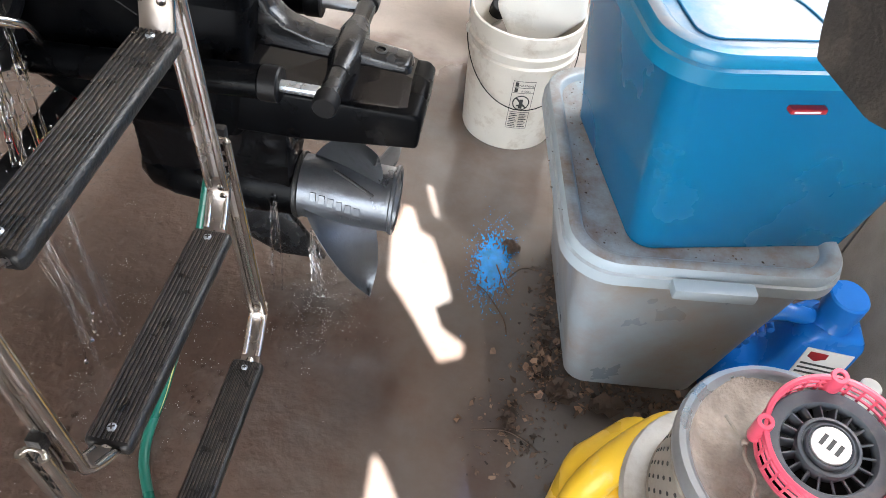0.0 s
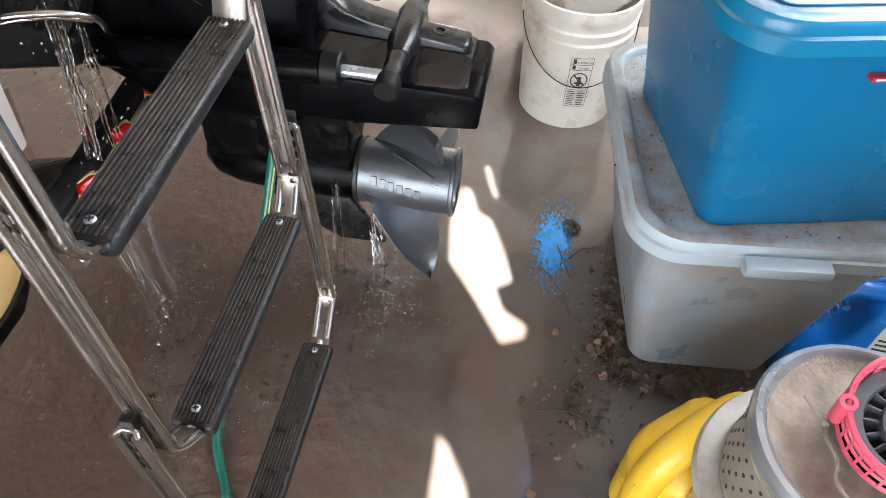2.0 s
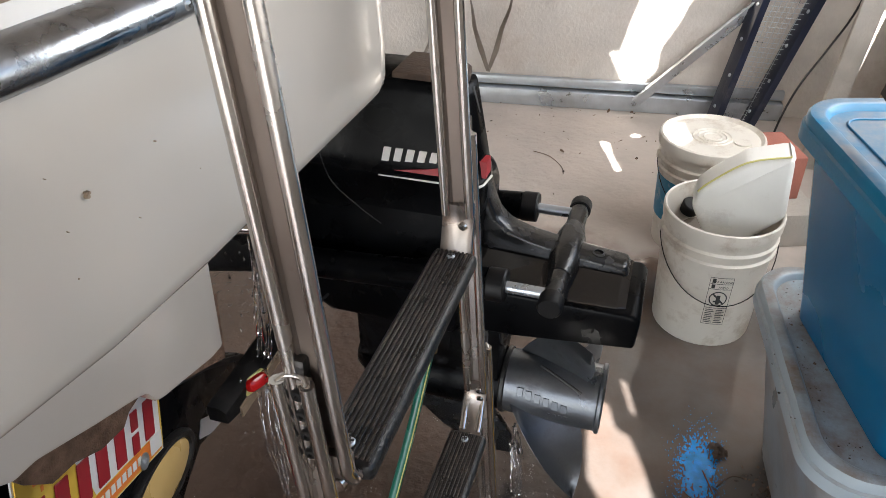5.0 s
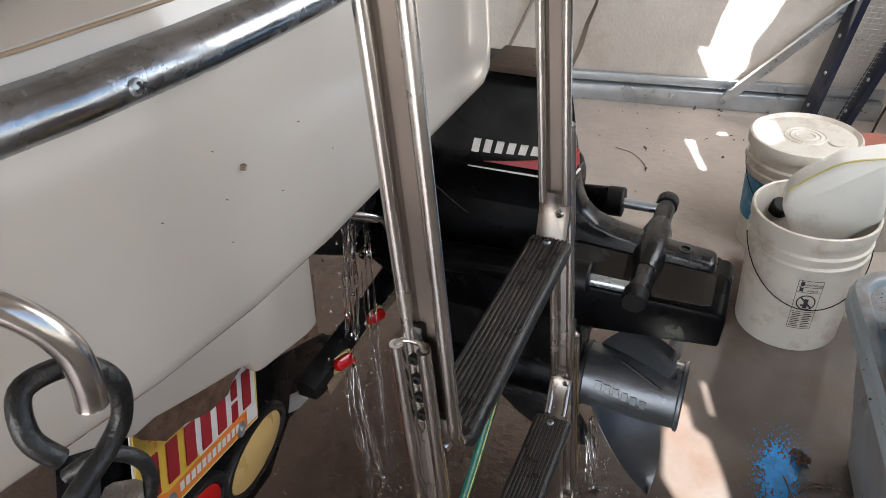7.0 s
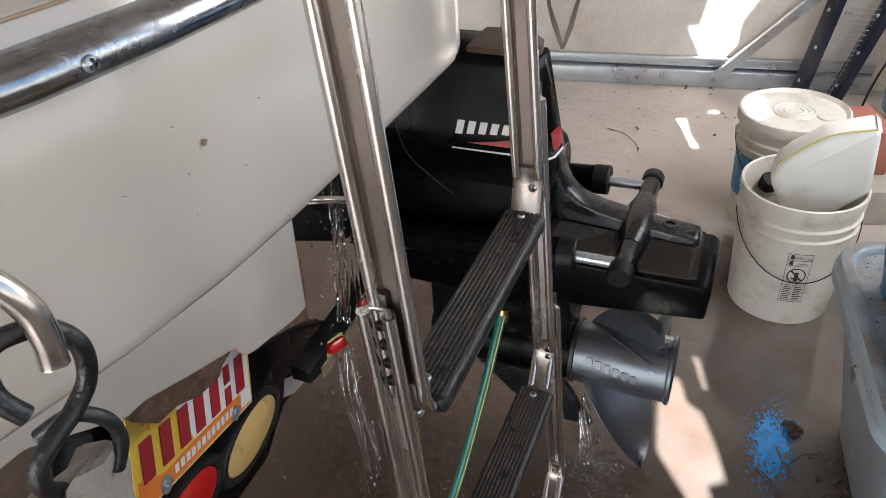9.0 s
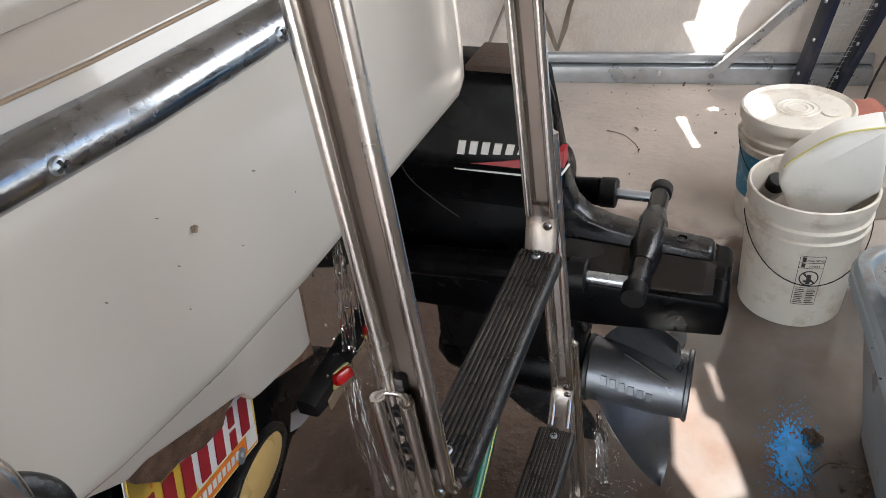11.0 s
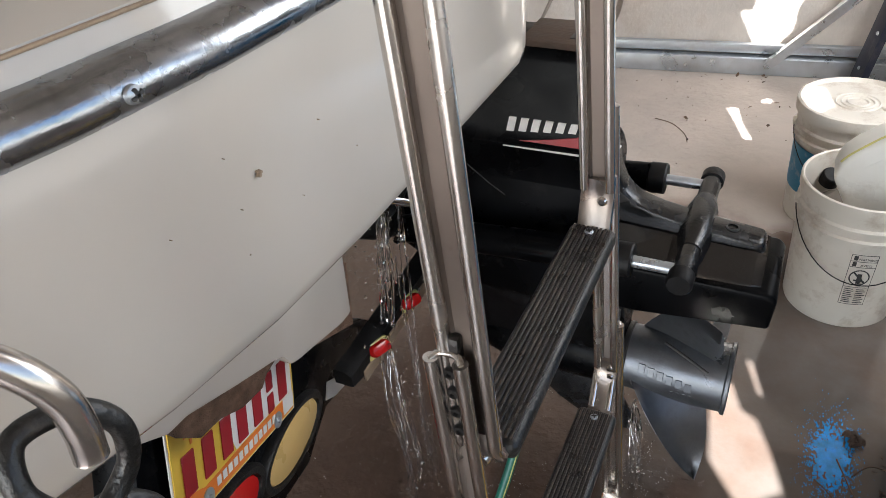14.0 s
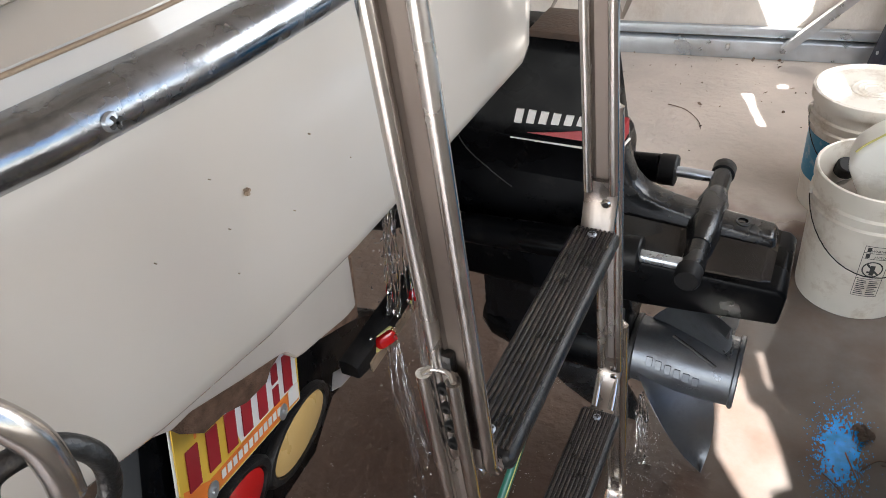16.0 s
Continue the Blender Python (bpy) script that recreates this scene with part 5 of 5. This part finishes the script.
# ---- black moulding on the blue tote ----
def moulding():
    t = thing("black_moulding", (0, 0, 0), "dusty black plastic vehicle moulding with slatted opening", "car part")
    a = Vector((0.16, 1.30, 0))
    u = Vector((0.22, -0.45, 0)).normalized()
    n = u.cross(Vector((0, 0, 1)))
    fr = Matrix(((u.x, 0, n.x, a.x), (u.y, 0, n.y, a.y), (0, 1, 0, 0), (0, 0, 0, 1)))
    t.matrix_basis = Matrix()
    body = prism_at([(-0.027, 0.935), (0.02, 0.915), (0.07, 0.92), (0.075, 0.945), (0.05, 0.965), (0.066, 0.995), (0.10, 1.01), (0.158, 1.016), (0.187, 0.998), (0.195, 0.978), (0.237, 0.975), (0.301, 0.985), (0.345, 0.975),
                     (0.36, 0.93), (0.372, 0.905), (0.463, 0.893), (0.60, 0.925), (0.60, 1.25), (0.03, 1.25), (0.01, 1.05)], fr, -0.035, 0.005)
    bmesh.ops.bevel(body, geom=list(body.edges), offset=0.003, segments=2, affect="EDGES")
    part("panel", body, "skirt", t)
    for k in range(5):
        s = 0.068 + k * 0.025
        part("slat", box(B(), (s, 0.935 + 0.01 * k, -0.028), (s + 0.014, 1.02, -0.006), 0.003, fr), "rubber", t)
    part("arch_lip", tube(B(), [fr @ Vector((a, b, 0.006)) for a, b in ((0.075, 0.948), (0.054, 0.966), (0.068, 0.995), (0.10, 1.012), (0.158, 1.018), (0.188, 1.0), (0.197, 0.981))], 0.004, 8), "rubber", t, "rounded lip round the slatted opening")
    part("raised_panel", prism_at([(0.04, 1.03), (0.20, 1.03), (0.36, 1.0), (0.40, 0.95), (0.58, 0.965), (0.58, 1.045), (0.05, 1.075)], fr, 0.004, 0.010), "skirt", t, "raised dusty panel")
    part("top_trim", prism_at([(0.12, 1.09), (0.60, 1.06), (0.60, 1.075), (0.12, 1.105)], fr, 0.005, 0.014), "zinc", t, "grey metal trim strip")
    part("top_rail", prism_at([(0.16, 1.125), (0.60, 1.10), (0.60, 1.13), (0.16, 1.155)], fr, 0.005, 0.018), "paper", t, "white rail")


moulding()


# ---- far wall fittings ----
def far(x, z, out=0.0):
    """A place on the far wall."""
    a = radians(6.5)
    return Vector((0.04 + x * math.cos(a) + out * math.sin(a), 3.47 + x * math.sin(a) - out * math.cos(a), z))


FR = pose(0.04, 3.47, 0, 0, 0, 6.5)
sill = thing("floor_track", (0, 0, 0), "galvanised steel door track along the wall foot", "track", kind="structure")
sill.matrix_basis = Matrix()
part("lower_channel", box(B(), (-3.2, -0.06, 0.0), (0.3, -0.004, 0.075), 0.006, FR), "zinc", sill)
part("upper_channel", box(B(), (-3.2, -0.035, 0.085), (0.3, -0.004, 0.125), 0.006, FR), "zinc", sill)
brace = thing("diagonal_brace", (0, 0, 0), "grey steel angle brace leaning across the wall", "brace")
brace.matrix_basis = Matrix()
c, e = far(-0.32, 0.06, 0.09), far(0.42, 0.85, 0.09)
dirn = e - c
m = Matrix.Translation(c) @ dirn.to_track_quat("X", "Z").to_matrix().to_4x4()
bm = box(B(), (0, -0.003, -0.022), (dirn.length, 0.003, 0.022), 0.001, m)
box(bm, (0, -0.03, 0.018), (dirn.length, 0.0, 0.024), 0.001, m)
part("angle", bm, "zinc", brace)

mesh_frame = thing("mesh_panel", (0, 0, 0), "navy steel frame with wire mesh leaning on the wall", "panel")
mesh_frame.matrix_basis = Matrix()
FEET = ((Vector((0.06, 3.32, 0.0)), Vector((0.30, 3.42, 1.4))), (Vector((0.19, 3.30, 0.0)), Vector((0.59, 3.42, 1.4))))
for c, e in FEET:
    d = e - c
    m = Matrix.Translation(c) @ d.to_track_quat("Z", "Y").to_matrix().to_4x4() @ pose(0, 0, 0, 0, 0, 180)
    up = part("upright", box(B(), (-0.042, -0.015, 0), (0.042, 0.015, d.length), 0.003, m), "navy", mesh_frame, "navy painted steel upright")
    for k in range(9):
        for side in (-1, 1):
            part("bolt", lathe(B(), [(0.0001, 0.005), (0.007, 0.004), (0.008, 0.0)], 12, m @ pose(0.018 * (k % 2), side * 0.0155, 0.09 + k * 0.145, -90 * side, 0, 0)), "zinc", up)
bm = B()
(a0, a1), (b0, b1) = FEET
for k in range(70):
    f = (k + 0.5) / 70
    tube(bm, [a0.lerp(a1, f), b0.lerp(b1, f)], 0.0011, 5)
for k in range(9):
    f = (k + 0.5) / 9
    tube(bm, [a0.lerp(b0, f), a1.lerp(b1, f)], 0.0011, 5)
part("wire_mesh", bm, "zinc", mesh_frame)

strap = thing("hanging_strap", (0, 0, 0), "worn grey straps hanging down the wall", "strap")
strap.matrix_basis = Matrix()
for x, w, tip in ((-0.182, 0.036, 0.15), (0.21, 0.03, 0.15)):
    pts = [far(-0.987 + x * ((10 - k) / 10) ** 0.8 * 1.1 + 0.006 * math.sin(2.1 * k), 1.1 - (1.1 - tip) * k / 10, 0.05 + 0.01 * math.sin(2 * k)) for k in range(11)]
    rings = []
    for k, p in enumerate(pts):
        a = 0.3 * k
        s = Vector((math.cos(a), math.sin(a), 0)) * w / 2 * (0.5 if k == 10 else 1)
        t2 = Vector((-math.sin(a), math.cos(a), 0)) * 0.0012
        rings.append([p + s + t2, p - s + t2, p - s - t2, p + s - t2])
    part("tail", loft(B(), rings), "strap", strap)

post = thing("leaning_board", (0, 0, 0), "pale weathered board leaning in the corner", "board")
post.matrix_basis = Matrix()
for k, (x, y, w) in enumerate(((0.42, 3.02, 0.075), (0.56, 2.9, 0.1), (0.68, 3.1, 0.09))):
    m = pose(x, y, 0.0, 0, 5 + 2 * k, 8 - 9 * k)
    bm = box(B(), (-w / 2, -0.011, 0.0), (w / 2, 0.011, 1.35 + 0.1 * k), 0.002, m)
    part("plank", bm, "wood" if k == 1 else "block", post)
wire = thing("black_cable", (0, 0, 0), "thin black cable hanging beside the mesh panel", "cable")
wire.matrix_basis = Matrix()
part("cable", tube(B(), smooth_path([(0.24, 2.86, 0.004), (0.25, 2.87, 0.2), (0.292, 2.9, 0.358), (0.37, 3.0, 0.47), (0.447, 3.1, 0.60), (0.5, 3.12, 0.9), (0.52, 3.12, 1.3)], 6), 0.004, 8), "rubber", wire)
pole = thing("thin_pole", (0, 0, 0), "thin grey wooden pole leaning on the wall", "pole")
pole.matrix_basis = Matrix()
part("stick", tube(B(), [(-1.32, 3.25, 0.005), (-1.226, 3.275, 0.204), (-1.113, 3.31, 0.451), (-0.80, 3.36, 1.13)], [0.007, 0.0075, 0.008, 0.0075], 10), "strap", pole)

brick = thing("brick", (0.23, 2.6, 0.14), "red clay brick on a block by the wall", "brick", turn=20)
part("body", box(B(), (-0.06, -0.1, -0.02), (0.06, 0.1, 0.13), 0.006), "brick", brick)
part("stand", box(B(), (-0.1, -0.2, -0.14), (0.1, 0.2, -0.02), 0.006), "block", brick)

# ---- hose, water, litter ----
hose = thing("garden_hose", (0, 0, 0), "green garden hose with yellow stripe and brass end", "hose")
hose.matrix_basis = Matrix()
path = smooth_path([(-0.485, 1.17, 0.43), (-0.49, 1.13, 0.37), (-0.50, 1.08, 0.28), (-0.515, 1.0, 0.16), (-0.53, 0.9, 0.06), (-0.53, 0.78, 0.013), (-0.45, 0.6, 0.011), (-0.5, 0.3, 0.011), (-0.7, 0.0, 0.011)], 8)
part("tube", tube(B(), path, 0.0095, 14), "hose", hose)
part("stripe", tube(B(), [p + Vector((0.0062, -0.0062, 0.001)) for p in path], 0.0019, 8), "hoseline", hose, "yellow stripe")
part("end_fitting", tube(B(), [(-0.484, 1.175, 0.44), (-0.485, 1.168, 0.415)], 0.012, 16), "brass", hose, "brass hose end")


def stream(points, r, seed, strands=7, spread=0.007):
    """A falling, twisting sheaf of water strands with loose drops round it."""
    bm = B()
    rnd = random.Random(seed)
    for k in range(strands):
        off = Vector((rnd.uniform(-1, 1), rnd.uniform(-1, 1), 0)) * spread
        turn = rnd.uniform(0, 6.283)
        pts = smooth_path([Vector(p) + off * (1 + 0.5 * i) + Vector((math.cos(turn + 2 * i), math.sin(turn + 2 * i), 0)) * spread * 0.6 for i, p in enumerate(points)], 10)
        lo = rnd.randint(0, len(pts) // 3) if k > 1 else 0
        hi = rnd.randint(2 * len(pts) // 3, len(pts)) if k > 1 else len(pts)
        pts = pts[lo:hi]
        tube(bm, pts, [r * rnd.uniform(0.35, 1.25) for _ in pts], 7)
    for _ in range(90):
        p = Vector(rnd.choice(points[1:])) + Vector((rnd.gauss(0, 0.028), rnd.gauss(0, 0.028), rnd.uniform(-0.14, 0.14)))
        q = r * rnd.uniform(0.25, 0.8)
        if p.z > 0.01:
            lathe(bm, [(0.0001, -q), (q * 0.7, 0), (0.0001, q * rnd.uniform(1.2, 3))], 6, Matrix.Translation(p))
    return bm


water = thing("running_water", (0, 0, 0), "thin streams of water falling from the drive", "water", kind="stuff")
water.matrix_basis = Matrix()
part("stream", stream([(-0.74, 1.055, 0.76), (-0.745, 1.055, 0.68), (-0.75, 1.045, 0.56), (-0.748, 1.02, 0.455)], 0.0042, 3), "water", water)
part("stream", stream([(-0.735, 1.0, 0.445), (-0.72, 0.98, 0.33), (-0.70, 0.97, 0.17), (-0.70, 0.965, 0.01)], 0.0032, 4, 6, 0.012), "water", water)
part("stream", stream([(-0.735, 1.09, 0.72), (-0.715, 1.06, 0.5), (-0.70, 1.04, 0.25), (-0.69, 1.03, 0.01)], 0.002, 9, 5, 0.012), "water", water)
part("stream", stream([(-0.33, 1.22, 0.21), (-0.32, 1.22, 0.15), (-0.31, 1.21, 0.08), (-0.31, 1.21, 0.01)], 0.0028, 5, 6), "water", water)
part("stream", stream([(-0.395, 1.21, 0.30), (-0.40, 1.205, 0.2), (-0.405, 1.2, 0.1), (-0.405, 1.2, 0.01)], 0.002, 6, 4), "water", water)

rnd = random.Random(4)
bm = B()
for _ in range(1150):
    r = rnd.random()
    if r < 0.45:
        x, y = 0.195 + rnd.gauss(0, 0.022), rnd.triangular(1.04, 1.5, 1.14)
    elif r < 0.8:
        x, y = rnd.uniform(0.18, 0.5), 1.085 + rnd.gauss(0, 0.025)
    else:
        x, y = 0.15 + rnd.gauss(0, 0.05), 0.97 + rnd.gauss(0, 0.07)
    if _ % 16 == 0:
        x, y = rnd.uniform(-0.9, 0.1), 3.38 - abs(rnd.gauss(0, 0.35))
    s = rnd.choice((rnd.uniform(0.0015, 0.005), rnd.uniform(0.002, 0.006), rnd.uniform(0.004, 0.013)))
    m = pose(x, y, 0.003 + s * 0.3, rnd.uniform(-40, 40), rnd.uniform(-40, 40), rnd.uniform(0, 360))
    k = rnd.randint(4, 7)
    e = rnd.uniform(0.35, 0.9)
    lo = [bm.verts.new(m @ Vector((s * rnd.uniform(0.5, 1.1) * math.cos(6.283 * i / k), e * s * rnd.uniform(0.5, 1.1) * math.sin(6.283 * i / k), s * rnd.uniform(-0.2, 0.3)))) for i in range(k)]
    hi = [bm.verts.new(v.co + Vector((0, 0, 0.0008))) for v in lo]
    bm.faces.new(lo[::-1]), bm.faces.new(hi)
    for i in range(k):
        bm.faces.new((lo[i], lo[(i + 1) % k], hi[(i + 1) % k], hi[i]))
litter = tagged(part("leaf_litter", bm, "leaf"), "dry leaf fragments and grit on the floor", "debris", kind="stuff")

# a blue reflection in the wet floor, imitated by thousands of blue flecks
rnd = random.Random(8)
bm = B()
for _ in range(7000):
    r, q = abs(rnd.gauss(0, 0.5)), rnd.uniform(0, 2 * math.pi)
    x, y = 0.060 + 0.062 * r * math.cos(q), 1.405 + 0.15 * r * math.sin(q)
    if noise.noise(Vector((x * 150, y * 80, 3))) < -0.16 + 0.4 * (r - 0.55):
        continue
    s = rnd.uniform(0.0005, 0.0016) * (2.2 - min(1.5, 1.7 * r))
    k, e = rnd.randint(5, 7), rnd.uniform(1, 2.4)
    z = 0.0008 + rnd.random() * 0.0015
    vs = [bm.verts.new((x + s * math.cos(6.283 * i / k), y + s * e * math.sin(6.283 * i / k), z)) for i in range(k)]
    bm.faces.new(vs)
    top = bm.verts.new((x, y, z + 0.0006))
    for i in range(k):
        bm.faces.new((vs[i], vs[(i + 1) % k], top))
tagged(part("blue_splash", bm, "stain"), "speckled blue reflection on the wet floor, built as coloured flecks", "stain", kind="stuff")

rnd = random.Random(12)
bm = B()
for _ in range(1100):
    x, y = -0.62 + rnd.gauss(0, 0.16), 1.0 + rnd.gauss(0, 0.2)
    if rnd.random() < 0.35:
        x, y = -0.31 + rnd.gauss(0, 0.055), 1.18 + rnd.gauss(0, 0.07)
    r = rnd.uniform(0.001, 0.0035)
    lathe(bm, [(r * rnd.uniform(1, 1.8), 0.0), (r * 0.9, r * 0.35), (0.0002, r * 0.5)], 7, Matrix.Translation((x, y, 0.0002)))
tagged(part("water_drops", bm, "water"), "water drops splashed over the floor", "water", kind="stuff")

# foam bubbles and splash highlights, both built as pale specks
rnd = random.Random(31)
bm = B()
for _ in range(110):
    x, y = (-0.66 + rnd.gauss(0, 0.15), 1.0 + rnd.gauss(0, 0.17)) if rnd.random() < 0.7 else (-0.30 + rnd.gauss(0, 0.05), 1.17 + rnd.gauss(0, 0.06))
    a, n = rnd.uniform(0, 6.283), rnd.randint(3, 13)
    for k in range(n):
        a += rnd.gauss(0, 0.5)
        x, y = x + 0.004 * math.cos(a), y + 0.004 * math.sin(a)
        r = rnd.uniform(0.0003, 0.0012)
        lathe(bm, [(r, 0.0), (r * 0.8, r * 0.7), (0.0001, r)], 6, Matrix.Translation((x + rnd.gauss(0, 0.006), y + rnd.gauss(0, 0.006), 0.0006)))
tagged(part("foam_specks", bm, "foam"), "broken trails of foam and painted white splash glints on the wet floor", "foam", kind="stuff")

# twigs on the floor and crumbs on the grey lid
for lx, ly, ls, turn in ((0.092, 1.472, 0.010, 20), (0.112, 1.462, 0.009, 130), (0.10, 1.45, 0.010, 250), (0.225, 1.075, 0.02, 60), (0.245, 1.06, 0.016, 200), (0.33, 1.055, 0.024, 10), (0.13, 0.985, 0.013, 80)):
    lf = thing("dead_leaf", (lx, ly, 0.004), "curled dead brown leaf on the wet floor", "leaf", "dead leaves on the floor", turn=turn)
    bm = B()
    grid = [[bm.verts.new((ls * 1.6 * (u / 6 - 0.5) * 2, ls * w * math.sin(math.pi * (0.06 + 0.88 * u / 6)) * (1 + 0.25 * (u % 2)), 0.004 + ls * 0.5 * abs(w) ** 1.5 + ls * 0.25 * math.sin(2.2 * u + 3 * w))) for w in (-1, -0.5, 0, 0.5, 1)] for u in range(7)]
    for ga, gb in zip(grid, grid[1:]):
        for q in range(4):
            bm.faces.new((ga[q], ga[q + 1], gb[q + 1], gb[q]))
    ext = bmesh.ops.extrude_face_region(bm, geom=list(bm.faces))
    bmesh.ops.translate(bm, vec=(0, 0, 0.0008), verts=[v for v in ext["geom"] if isinstance(v, bmesh.types.BMVert)])
    part("blade", bm, "rust", lf)
    part("stalk", tube(B(), [(ls * 1.5, 0, 0.004), (ls * 2.0, ls * 0.2, 0.003), (ls * 2.5, ls * 0.1, 0.002)], 0.0009, 6), "leaf", lf)
for pts in ([(0.07, 1.40, 0.004), (0.085, 1.36, 0.006), (0.1, 1.325, 0.004), (0.11, 1.31, 0.003)], [(0.10, 1.365, 0.004), (0.13, 1.40, 0.007), (0.165, 1.405, 0.004)], [(-0.62, 2.86, 0.004), (-0.55, 2.83, 0.006), (-0.49, 2.76, 0.004), (-0.47, 2.70, 0.003)], [(-0.9, 2.55, 0.004), (-0.84, 2.59, 0.006), (-0.78, 2.58, 0.004)], [(0.03, 1.33, 0.004), (0.06, 1.30, 0.007), (0.10, 1.24, 0.005), (0.11, 1.2, 0.003)], [(0.06, 0.955, 0.004), (0.12, 0.965, 0.006), (0.16, 0.955, 0.005), (0.20, 0.93, 0.004)]):
    twig = thing("twig", (0, 0, 0), "thin dry brown twig on the wet floor", "twig", "twigs on the floor")
    twig.matrix_basis = Matrix()
    part("stem", tube(B(), smooth_path(pts, 5), [0.0016] * (5 * (len(pts) - 1)) + [0.0008], 7), "leaf", twig)
rnd = random.Random(21)
bm = B()
for _ in range(260):
    q = rnd.random()
    x, y = (rnd.gauss(0.155, 0.02), rnd.uniform(1.12, 1.56)) if q < 0.7 else (rnd.uniform(0.16, 0.5), rnd.gauss(1.105, 0.012))
    s = 0.0004 + 0.0018 * rnd.random() ** 3
    lathe(bm, [(s * rnd.uniform(0.7, 1.6), 0.0), (s * 0.7, s * 0.5), (0.0002, s * 0.6)], 5, pose(x, y, 0.446, rnd.uniform(-10, 10), rnd.uniform(-10, 10), rnd.uniform(0, 360)))
tagged(part("lid_crumbs", bm, "leaf"), "dark crumbs of dirt on the grey tote lid", "debris", kind="stuff")
